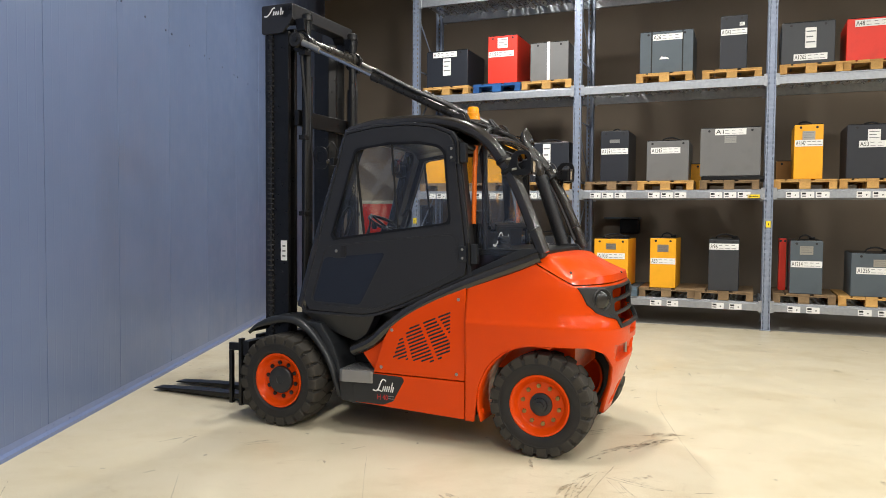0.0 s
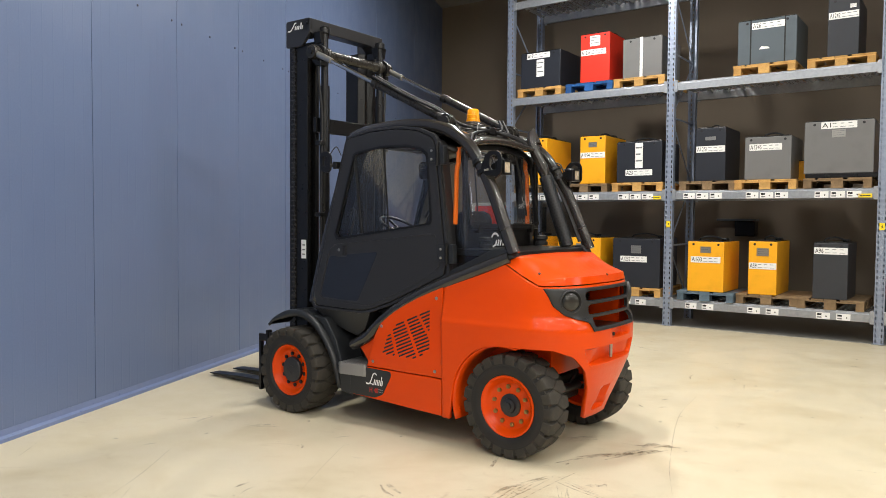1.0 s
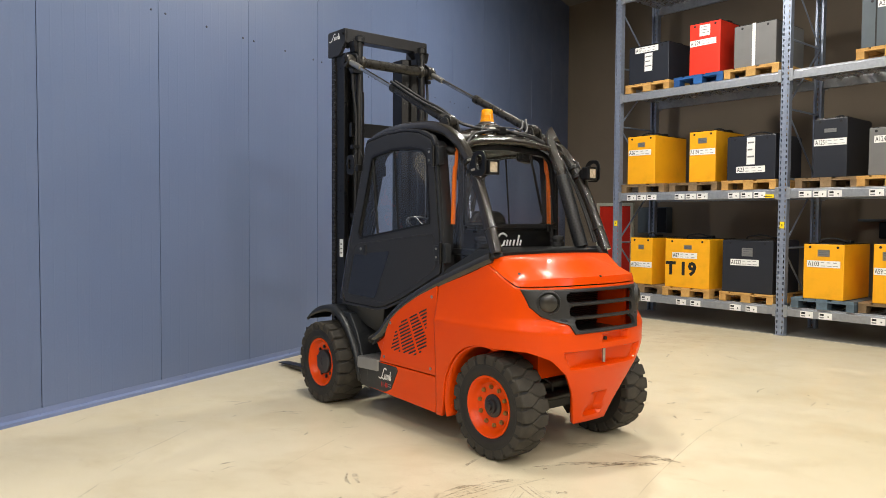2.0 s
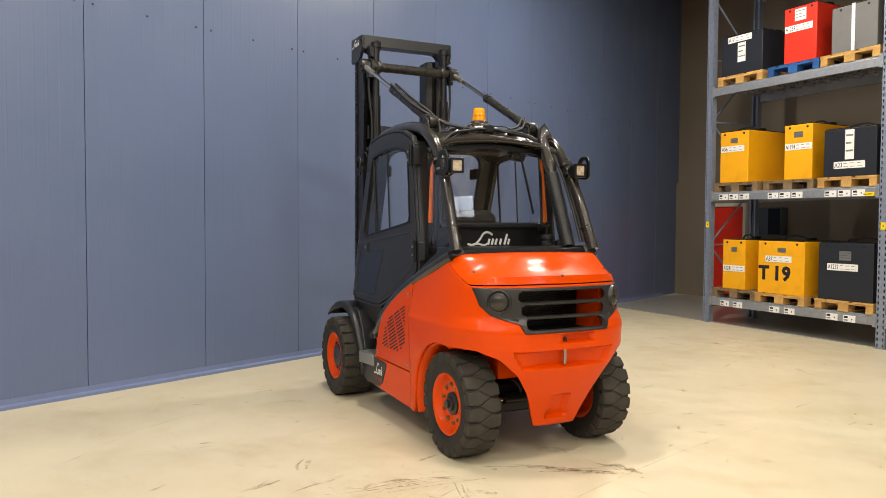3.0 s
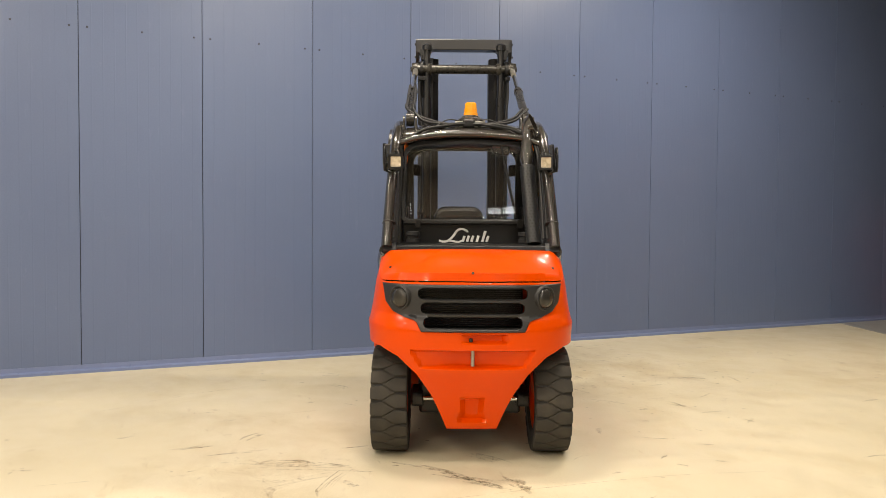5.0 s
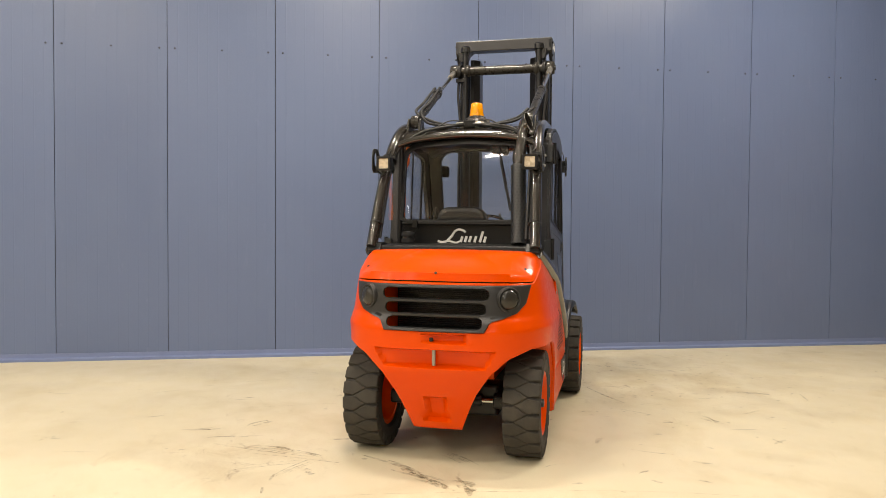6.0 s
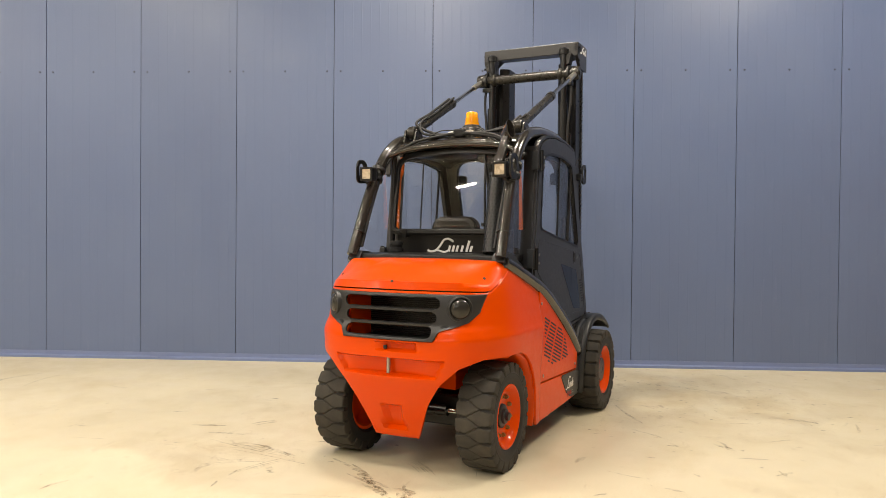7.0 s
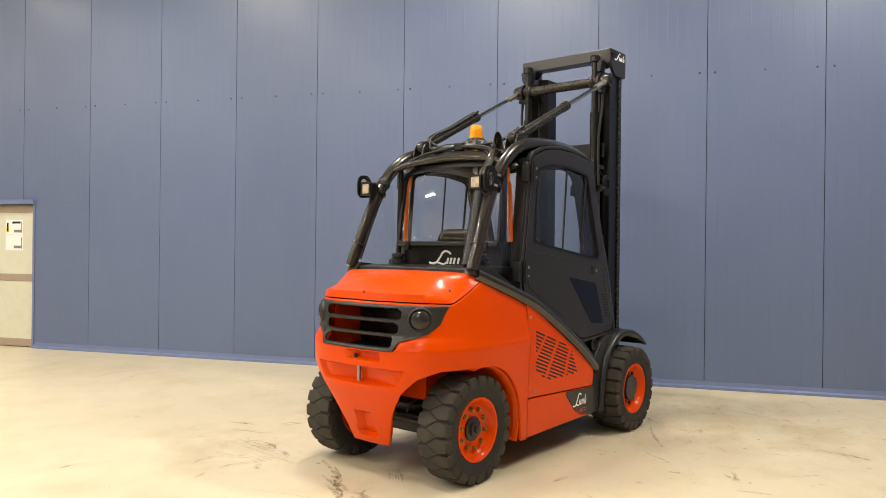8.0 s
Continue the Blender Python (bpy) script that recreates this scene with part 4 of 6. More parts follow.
# the engine hood over it, swept in from the shell's upper edge
edge = [Vector(r) for r in rows[-1] if r[0] <= 0.0]
centre = Vector((0.02, 0, 0))
rings = []
for kf in (0.0, 0.010, 0.022, 0.034, 0.046, 0.07, 0.095, 0.12, 0.16, 0.20, 0.26, 0.33, 0.42, 0.55, 0.7, 0.85):
    ring = []
    for e in edge:
        p = centre + (Vector((e.x, e.y, 0)) - centre) * (1 - kf)
        side = min(max((e.x + 0.40) / 0.30, 0.0), 1.0)
        lip = 0.30 * min(kf / 0.022, 1.0) * (1 - side)
        run = min(max(kf - 0.034 * (1 - side), 0.0) / (0.56 - 0.44 * side), 1)
        rise = lip + (1 - lip) * (1 - (1 - run) ** (1.35 + 0.35 * side))
        rise -= 0.05 * (1 - side) * math.sin(math.pi * min(run * 1.6, 1.0)) * max(0.0, 1 - (p.y / 0.42) ** 4)
        top = 1.350 - 0.05 * max(0.0, -p.x - 0.05) - 0.012 * (p.y / 0.6) ** 2
        ring.append((p.x, p.y, e.z + 0.008 + (top - e.z - 0.008) * rise))
    rings.append(ring)
bm = sheet(rings)
bm.faces.new([bm.verts.new(p) for p in rings[-1]])
bmesh.ops.remove_doubles(bm, verts=bm.verts, dist=0.0005)
hood = part("hood", bm, ORANGE, TRUCK, "glossy orange engine hood", 70)
for y, z in ((0.525, 1.232), (0.0, 1.205), (-0.525, 1.232)):
    near = min((Vector(q) for ring in rings for q in ring), key=lambda q: abs(q.y - y) + abs(q.z - z) + (q.x > 0.0))
    part("hood_screw", moved(lathe([(0.009, -0.004), (0.009, 0.0015), (0.005, 0.003)], (0, 0, 0), "x", 12), Matrix.Translation(near) @ pose(0, 0, 0, 0, 45, 40 * y * -2)), INK, hood)

# the rear grille panel: wings with lamps, three slots with rounded ends and chamfered rims
def grille_half(z):
    return table([(0.858, 0.318), (0.922, 0.350), (0.942, 0.425), (0.972, 0.500), (1.03, 0.548), (1.143, 0.572)], z)


SLOTS = [(0.880, 0.943, 0.298), (0.967, 1.030, 0.316), (1.055, 1.118, 0.334)]
SLOT_R = 0.026


def slot_at(z):
    for z0, z1, a in SLOTS:
        if z0 - 1e-6 <= z <= z1 + 1e-6:
            return z0, z1, a
    return None


def slot_reach(z):
    s = slot_at(z)
    if s is None:
        return table([(0.87, 0.27), (1.13, 0.306)], z)
    off = max(0.0, s[0] + SLOT_R - z, z - s[1] + SLOT_R)
    return s[2] - SLOT_R + math.sqrt(max(0.0, SLOT_R ** 2 - off ** 2))


ZS = [0.858, 0.862, 0.868]
for z0, z1, a in SLOTS:
    ZS += [z0 - 0.006, z0, z0 + 0.003, z0 + 0.008, z0 + 0.016, z0 + SLOT_R, z1 - SLOT_R, z1 - 0.016, z1 - 0.008, z1 - 0.003, z1, z1 + 0.006]
ZS += [1.130, 1.139, 1.143]
grid, rim = [], []
for z in ZS:
    b, hw = slot_reach(z), grille_half(z)
    ys = [hw, hw - 0.004] + [hw - 0.004 + (b + 0.006 - hw + 0.004) * j / 7 for j in range(1, 8)] + [b * (1 - j / 9) for j in range(10)]
    ys += [-y for y in ys[-2::-1]]
    row = []
    for y in ys:
        edge = slot_at(z) is not None and abs(y) < b + 1e-6
        out = 0.002 if edge else 0.012 - 0.006 * (hw - abs(y) < 1e-6 or z < 0.859 or z > 1.142)
        row.append((rear_x(y, z, out), y, z))
    grid.append(row)


def slot(i, j):
    return slot_at(ZS[i]) is not None and slot_at(ZS[i]) == slot_at(ZS[i + 1]) and 9 <= j < len(grid[0]) - 10


grille = part("grille", sheet(grid, skip=slot), GRILLE_BLACK, TRUCK, "charcoal plastic rear grille", 50, solid=0.03)
for side in (1, -1):
    y, z = 0.449 * side, 1.057
    x = rear_x(y, z, 0.0)
    turn = Matrix.Translation((x, y, z)) @ pose(0, 0, 0, 0, 0, -38 * side)
    ring = moved(lathe([(0.060, 0.0), (0.066, -0.014), (0.072, -0.018), (0.078, -0.014), (0.082, 0.01)], (0, 0, 0), "x", 32, closed=True), turn)
    part("lamp_rim", ring, GRILLE_BLACK, grille, smooth=40)
    lens = moved(lathe([(0.064, -0.004), (0.061, -0.016), (0.046, -0.028), (0.022, -0.034), (0.004, -0.035)], (0, 0, 0), "x", 32), turn)
    part("lamp_lens", lens, DARK_LENS, grille, "dark smoked round rear lamp", 50)
radiator = part("radiator", box(-0.16, -0.08, -0.34, 0.34, 0.82, 1.14), DARK, TRUCK, "black ribbed radiator behind the grille")
for i in range(24):
    part("fin", box(-0.178, -0.16, -0.33, 0.33, 0.825 + i * 0.0130, 0.831 + i * 0.0130), BLACK, radiator)
for s in (1, -1):
    part("engine_wall", box(-0.40, -0.08, 0.345 * s, 0.37 * s, 0.84, 1.14), ORANGE, TRUCK)
part("engine_floor", box(-0.44, -0.08, -0.31, 0.31, 0.825, 0.845), DARK, TRUCK)
tow_pin = part("tow_pin", tube([(rear_x(0, 0.69, -0.035), 0.0, 0.645), (rear_x(0, 0.69, -0.035), 0.0, 0.745)], 0.012, 12), STEEL, TRUCK, "steel towing pin", 40)
part("latch", lathe([(0.012, 0), (0.012, 0.02), (0.006, 0.022)], (rear_x(0, 0.81, -0.022), 0.012, 0.798), "z", 10), INK, TRUCK)

# chassis, axle and dark inner parts
part("chassis", prism(rounded([(0.46, 0.20), (1.62, 0.24), (1.75, 0.62), (1.3, 0.86), (0.46, 1.1)], 0.05), -0.39, 0.39), DARK, TRUCK, "black chassis")
part("steer_axle", box(-0.10, 0.10, -0.34, 0.34, 0.25, 0.46), DARK, TRUCK, bevel=0.02)
part("axle_beam", tube([(0, -0.40, 0.345), (0, 0.40, 0.345)], 0.05, 14), BLACK, TRUCK, smooth=40)
for side in (1, -1):
    part("steer_cylinder", tube([(-0.135, 0.0, 0.36), (-0.135, 0.235 * side, 0.36)], 0.036, 14), BLACK, TRUCK, smooth=40)
    part("steer_rod", tube([(-0.135, 0.235 * side, 0.36), (-0.135, 0.31 * side, 0.36)], 0.017, 10), CHROME, TRUCK, "chrome steering rod", 40)
    part("knuckle", prism(rounded([(-0.16, 0.31), (-0.16, 0.40), (0.06, 0.42), (0.08, 0.28)], 0.03), 0.31 * side, 0.39 * side), BLACK, TRUCK, bevel=0.01)
    hose = smooth_path([(-0.14, 0.10 * side, 0.395), (-0.16, 0.14 * side, 0.46), (-0.08, 0.20 * side, 0.52), (0.05, 0.18 * side, 0.54)], 5)
    part("steer_hose", tube(hose, 0.010, 8), INK, TRUCK, smooth=60)
# unseen plate, added to close the underside and deepen the shadow on the floor
part("underside_blocker", box(0.40, 1.30, -0.58, 0.58, 0.225, 0.245), DARK, TRUCK)
part("weight_core", box(-0.22, 0.42, -0.33, 0.33, 0.52, 0.815), ORANGE, TRUCK)
for s in (1, -1):
    lining = []
    for i in range(25):
        a = radians(-21 + i * 5.2)
        x, z = -0.03 + 0.412 * math.cos(a), 0.345 + 0.412 * math.sin(a)
        lining.append([(x, yy * s, z) for yy in (0.36, 0.46, 0.56, 0.648)])
    part("arch_lining", sheet(lining), ORANGE, TRUCK, "orange lining of the rear wheel arch", 50, solid=0.014)
    part("lining_bolt", tube([(0.37, 0.585 * s, 0.255), (0.345, 0.585 * s, 0.262)], 0.018, 10), ORANGE, TRUCK, smooth=40)
part("front_axle", tube([(WHEELBASE, -0.55, 0.345), (WHEELBASE, 0.55, 0.345)], 0.09, 16), BLACK, TRUCK, smooth=40)


# ---- wheels ----
def tyre_tread(width, lugs):
    """The running surface: notches from both shoulders, staggered, joined by a zigzag groove."""
    h, n = width / 2, 22
    pitch = 2 * math.pi * TYRE_R / lugs
    across = [(0.985, 0.066), (1.0, 0.052), (1.005, 0.03), (0.995, 0.014), (0.965, 0.005)]
    across += [(0.93 * (1 - j / 17), 0.003 * (1 - j / 17) ** 2) for j in range(17)]
    across = [(-y, d) for y, d in across] + [(0.0, 0.0)] + across[::-1]
    rows = []
    for i in range(lugs * n + 1):
        t = (i / n) % 1.0
        wave = abs(2 * t - 1) * 2 - 1
        row = []
        for y, d in across:
            q = t if y > 0 else (t + 0.5) % 1.0
            notch = 0.0
            if abs(y) > 0.34:
                wide = 0.0035 + 0.0105 * (abs(y) - 0.34) / 0.66
                notch = min(max((wide - min(q, 1 - q) * pitch) / 0.004 + 0.5, 0.0), 1.0)
            line = min(max((0.0036 - abs(y - 0.36 * wave) * h * 0.5) / 0.003 + 0.5, 0.0), 1.0)
            fall = min(max((d - 0.03) / 0.036, 0.0), 1.0)
            r = TYRE_R - d - max(0.024 * notch * (1 - fall), 0.009 * line)
            a = 2 * math.pi * i / (lugs * n)
            row.append((r * math.cos(a), h * y * (1 - 0.085 * notch * (d > 0.01) * (1 - fall)), r * math.sin(a)))
        rows.append(row)
    bm = sheet(rows)
    bmesh.ops.remove_doubles(bm, verts=[v for v in bm.verts if abs(v.co.z) < 0.0005 and v.co.x > 0], dist=0.0002)
    return bm


def wheel(x, y, side, width, front):
    """Tyre, dished orange rim, hub and nuts, outer face towards +y before it is turned."""
    h = width / 2
    ob = part("wheel", lathe([(0.205, h * 0.86), (0.225, h * 0.98), (0.26, h * 0.99), (0.29, h * 0.97), (TYRE_R - 0.03, h * 0.93), (TYRE_R - 0.014, h * 0.5), (TYRE_R - 0.014, -h * 0.5),
                             (TYRE_R - 0.03, -h * 0.93), (0.29, -h * 0.97), (0.225, -h * 0.98), (0.205, -h * 0.86)], closed=True, sides=64), RUBBER, TRUCK, "solid black rubber tyre on an orange rim", 35)
    part("tread", tyre_tread(width, 21), TREAD, ob, "worn dusty tread blocks", 50)
    part("side_ring", lathe([(0.272, h * 0.985), (0.275, h * 1.0), (0.281, h * 1.0), (0.284, h * 0.98)], sides=64, closed=True), RUBBER, ob, smooth=50)
    dish = h * 0.42 if front else h * 0.36
    part("rim", lathe([(0.206, -h * 0.84), (0.185, -h * 0.8), (0.17, dish - 0.06), (0.165, dish - 0.012), (0.150, dish), (0.02, dish), (0.02, dish + 0.012), (0.150, dish + 0.012), (0.163, dish + 0.02), (0.172, h * 0.70), (0.186, h * 0.86), (0.196, h * 0.93), (0.206, h * 0.92), (0.209, h * 0.84)], closed=True, sides=56), ORANGE, ob, "glossy orange steel rim", 40)
    top = dish + 0.012
    if front:
        hub = lathe([(0.103, top), (0.103, top + 0.024), (0.097, top + 0.030), (0.034, top + 0.031), (0.030, top + 0.027), (0.004, top + 0.027)], sides=40)
    else:
        hub = lathe([(0.078, top), (0.076, top + 0.012), (0.068, top + 0.016), (0.05, top + 0.018), (0.046, top + 0.034), (0.028, top + 0.038), (0.026, top + 0.055), (0.004, top + 0.058)], sides=32)
    part("hub", hub, PLASTIC, ob, "grey hub cap", 40)
    for i in range(10):
        a = 2 * math.pi * (i + 0.3) / 10
        c = (0.127 * math.cos(a), 0, 0.127 * math.sin(a))
        if front:
            part("wheel_nut", lathe([(0.016, top), (0.016, top + 0.010), (0.010, top + 0.012)], c, "y", 8), DARK, ob)
        else:
            part("wheel_nut", lathe([(0.015, top), (0.015, top + 0.016), (0.009, top + 0.018), (0.009, top + 0.024)], c, "y", 6), BRASS, ob)
    ob.matrix_basis = pose(x, y, TYRE_R, 0, 0, 0 if side > 0 else 180)
    return ob


for side in (1, -1):
    wheel(WHEELBASE - 0.04, 0.622 * side, side, 0.27, True)
    wheel(-0.055, 0.525 * side, side, 0.235, False)

# ---- side panels ----
for s in (1, -1):
    y = 0.655 * s
    flank = [(0.470, 0.468), (0.468, 1.112), (0.70, 1.02), (0.88, 0.93), (1.03, 0.835), (1.10, 0.72), (1.185, 0.468)]
    screws = ((1.035, 0.785), (0.52, 1.03), (1.12, 0.51), (0.53, 0.51))
    if s < 0:
        flank = [(0.478, 0.472), (0.468, 1.118), (0.59, 1.066), (0.87, 0.912), (1.18, 0.728), (1.42, 0.565), (1.40, 0.440)]
        screws = ((0.501, 1.03), (0.55, 0.512), (1.345, 0.485))
    cover = part("side_cover", prism(flank, 0.60 * s, y), ORANGE, TRUCK, "orange engine side cover with slotted vents", bevel=0.006)
    for x0, z0 in screws:
        part("cover_screw", lathe([(0.012, 0), (0.012, 0.004 * s), (0.006, 0.006 * s)], (x0, y, z0), "y", 12), STEEL, cover)
    # four groups of rising slots, parted by slanting gaps
    for i in range(26):
        runs, last = [], None
        for j in range(118):
            px_ = 1.035 - j * 0.004
            pz = 0.40 + i * 0.0265 + 0.42 * (1.035 - px_)
            inside = pz > 0.578 and px_ < 1.029 - (pz - 0.576) * 0.372 and pz < 0.772 + (0.957 - px_) * 0.505 and px_ > 0.575 and pz > 0.60 + (0.665 - px_) * 0.7
            gaps = (0.888 + (pz - 0.59) * 0.29, 0.68 + (pz - 0.59) * 0.48, 0.585 + (pz - 0.76) * 0.72)
            if not inside or any(abs(px_ - q) < 0.0125 for q in gaps):
                last = None
                continue
            cell = sum(px_ < q for q in gaps)
            if cell != last:
                runs.append([px_, pz, px_, pz])
                last = cell
            runs[-1][2:] = [px_, pz]
        for x0, z0, x1, z1 in runs:
            if s < 0:
                x0, x1, z0, z1 = 0.568 + (x0 - 0.575) * 1.306, 0.568 + (x1 - 0.575) * 1.306, z0 - 0.012, z1 - 0.012
            if x0 - x1 > 0.012:
                part("vent_slot", prism(rounded([(x0, z0 - 0.006), (x0, z0 + 0.007), (x1, z1 + 0.007), (x1, z1 - 0.006)], 0.005, 2), y - 0.012 * s, y + 0.0012 * s), INK, cover)
    if s > 0:
        part("inner_panel", prism([(1.0, 0.83), (1.06, 0.80), (1.25, 0.655), (1.31, 0.60), (1.20, 0.468), (1.0, 0.468)], 0.54 * s, 0.598 * s), ORANGE, TRUCK)
    sill = part("sill", prism([(0.472, 0.200), (0.472, 0.460), (1.19, 0.460), (1.20, 0.40), (1.34, 0.232)] if s > 0 else [(0.472, 0.200), (0.480, 0.464), (1.40, 0.432), (1.39, 0.30), (1.34, 0.222)], 0.58 * s, y), ORANGE, TRUCK, "orange lower side panel", bevel=0.006)
    plate = part("model_plate", prism(rounded([(1.36, 0.236), (1.10, 0.236), (1.02, 0.27), (0.935, 0.425), (0.95, 0.452), (1.22, 0.457), (1.34, 0.457)] if s > 0 else [(1.41, 0.230), (1.22, 0.238), (1.115, 0.288), (0.985, 0.425), (1.0, 0.443), (1.41, 0.430)], 0.012), 0.60 * s, y + 0.006 * s), PLASTIC, TRUCK, "dark model plate with white mark and red characters", bevel=0.004)
    face = pose(1.185, y + 0.0065 * s, 0.285, 0, 0, 180) if s > 0 else pose(1.085, y + 0.0065 * s, 0.268) @ Matrix.Diagonal((1.2, 1, 1, 1))
    part("model_letters", moved(lettering("H 40", 0.062), face @ Matrix.Translation((0.035, 0, -0.012)) @ Matrix.Diagonal((0.72, 1, 0.9, 1))), RED_PRINT, plate, "red model characters")
    small = bmesh.new()
    for q in range(3):
        box(0.128 + q * 0.016, 0.139 + q * 0.016, -0.001, 0.0, -0.002, 0.004, small)
        box(0.128 + q * 0.016, 0.139 + q * 0.016, -0.001, 0.0, 0.016, 0.022, small)
    part("print_bars", moved(small, face), ALU, plate, "small grey print")
    mark = bmesh.new()
    tube(smooth_path([(0.0, 0, 0.010), (0.02, 0, 0.004), (0.04, 0, 0.012), (0.058, 0, 0.045), (0.072, 0, 0.075), (0.09, 0, 0.085), (0.108, 0, 0.074)], 4), 0.0058, 6, mark)
    tube(smooth_path([(0.02, 0, 0.004), (0.05, 0, 0.010), (0.075, 0, 0.002)], 3), 0.005, 6, mark)
    for a, hgt in ((0.080, 0.042), (0.096, 0.042), (0.112, 0.042), (0.128, 0.042), (0.146, 0.070), (0.160, 0.040)):
        tube([(a, 0, 0.004), (a + hgt * 0.22, 0, hgt)], 0.0052, 6, mark)
    part("maker_mark", moved(mark, face @ Matrix.Translation((0.0, 0, 0.045)) @ Matrix.Diagonal((1.0, 0.15, 1.08, 1))), WHITE, plate, "white maker's mark")

# ---- cab and overhead guard ----
GY = 0.565
GUARD = [(-0.055, 1.36), (0.03, 1.56), (0.12, 1.765), (0.22, 1.945), (0.34, 2.10), (0.50, 2.21), (0.70, 2.265), (0.95, 2.282), (1.20, 2.272), (1.36, 2.245), (1.452, 2.218), (1.482, 2.15), (1.54, 1.95), (1.70, 1.44), (1.855, 0.90)]
DOOR = [(1.845, 0.885), (1.69, 1.40), (1.448, 2.198), (1.20, 2.238), (0.95, 2.245), (0.76, 2.222), (0.615, 2.165), (0.59, 2.12), (0.50, 1.40), (0.478, 1.205), (0.70, 1.10), (1.0, 0.965), (1.20, 0.895), (1.30, 0.878)]
DOOR_R = [(1.872, 0.846), (1.69, 1.40), (1.448, 2.198), (1.20, 2.238), (0.95, 2.245), (0.76, 2.222), (0.615, 2.165), (0.59, 2.12), (0.50, 1.40), (0.478, 1.215), (0.70, 1.115), (1.0, 0.975), (1.29, 0.820), (1.36, 0.808)]
WINDOW = [(1.588, 1.420), (1.37, 2.085), (1.10, 2.122), (0.85, 2.12), (0.70, 2.09), (0.655, 2.05), (0.612, 1.555)]
for s in (1, -1):
    path = [(x, (GY - 0.05 * max(0.0, z - 1.40)) * s, z) for x, z in GUARD]
    guard = part("guard_tube", tube(smooth_path(path, 5), 0.046, 18, None, 0.82), TUBE_PAINT, TRUCK, "glossy dark overhead guard tube", 50)
    belt = [(-0.03, 0.572 * s, 1.335), (0.15, 0.60 * s, 1.262), (0.44, 0.612 * s, 1.150), (0.70, 0.615 * s, 1.035), (0.92, 0.615 * s, 0.915), (1.08, 0.615 * s, 0.80), (1.20, 0.605 * s, 0.695), (1.30, 0.595 * s, 0.638), (1.39, 0.58 * s, 0.60)]
    if s < 0:
        belt = [(-0.03, -0.572, 1.335), (0.15, -0.60, 1.272), (0.45, -0.630, 1.164), (0.61, -0.640, 1.096), (0.90, -0.644, 0.942), (1.215, -0.644, 0.755), (1.42, -0.638, 0.610), (1.49, -0.628, 0.562)]
    part("belt_tube", tube(smooth_path(belt, 4), 0.044, 14), TUBE_PAINT, TRUCK, "dark curved side frame", 50)
    part("rear_foot", prism(rounded([(-0.07, 1.335), (-0.02, 1.395), (0.10, 1.385), (0.46, 1.22), (0.46, 1.15), (0.0, 1.31)], 0.02), 0.50 * s, 0.592 * s), PLASTIC, TRUCK, bevel=0.006)
    leaf = DOOR if s > 0 else DOOR_R
    door_leaf = part("cab_door", band(rounded(leaf, 0.018), rounded(WINDOW, 0.018), 0.575 * s, 0.605 * s), DOOR_PAINT, TRUCK, "charcoal cab door, shut", bevel=0.004)
    part("door_seam", band(rounded([(x + (x - 1.15) * 0.012, z + (z - 1.6) * 0.012) for x, z in leaf], 0.018), rounded(leaf, 0.018), 0.570 * s, 0.588 * s), INK, TRUCK)
    part("door_surround", band(rounded([(x + (x - 1.15) * 0.05, z + (z - 1.6) * 0.04) for x, z in leaf], 0.018), rounded([(x + (x - 1.15) * 0.012, z + (z - 1.6) * 0.012) for x, z in leaf], 0.018), 0.560 * s, 0.600 * s), DOOR_PAINT, TRUCK, "charcoal frame round the door", bevel=0.003)
    part("window_seal", band(rounded([((x - 1.08) * 1.02 + 1.08, (z - 1.8) * 1.03 + 1.8) for x, z in WINDOW], 0.018), rounded([((x - 1.08) * 0.985 + 1.08, (z - 1.8) * 0.975 + 1.8) for x, z in WINDOW], 0.04), 0.600 * s, 0.609 * s), DARK, door_leaf)
    pane = part("door_glass", prism(rounded([((x - 1.08) * 0.995 + 1.08, (z - 1.8) * 0.99 + 1.8) for x, z in WINDOW], 0.04), 0.588 * s, 0.593 * s), GLASS, door_leaf, "clear side window glass")
    pane.visible_shadow = False
    part("pane_divider", tube([(1.375, 0.596 * s, 2.075), (1.30, 0.596 * s, 1.47)], 0.010, 8), DARK, door_leaf)
    part("pane_divider", tube([(1.075, 0.596 * s, 2.12), (1.02, 0.596 * s, 1.50)], 0.007, 8), DARK, door_leaf)
    # lower part of the leaf: a pressed field and a tinted foot window
    low = [(1.775, 0.93), (1.635, 1.375), (0.56, 1.49), (0.53, 1.235), (0.72, 1.13), (1.02, 0.99), (1.22, 0.915)]
    if s < 0:
        low = [(1.805, 0.885), (1.635, 1.375), (0.56, 1.49), (0.53, 1.245), (0.72, 1.15), (1.02, 1.01), (1.30, 0.865)]
    part("pressed_field", band(rounded(low, 0.05), rounded([((x - 1.25) * 0.975 + 1.25, (z - 1.17) * 0.96 + 1.17) for x, z in low], 0.05), 0.604 * s, 0.609 * s), DOOR_PAINT, door_leaf, bevel=0.002)
    foot = [(1.735, 0.955), (1.635, 1.285), (1.12, 1.335), (1.33, 0.945)] if s > 0 else [(1.655, 0.905), (1.525, 1.235), (1.10, 1.295), (1.46, 0.92)]
    part("foot_window", prism(rounded(foot, 0.03), 0.600 * s, 0.6075 * s), plain("tinted_pane", rgb(34, 38, 48), 0.08).m if s > 0 else GLASS_DARK, door_leaf, "dark tinted lower pane")
    part("door_latch", box(1.452, 1.488, 0.604 * s, 0.612 * s, 1.30, 1.375), INK, door_leaf, bevel=0.004)
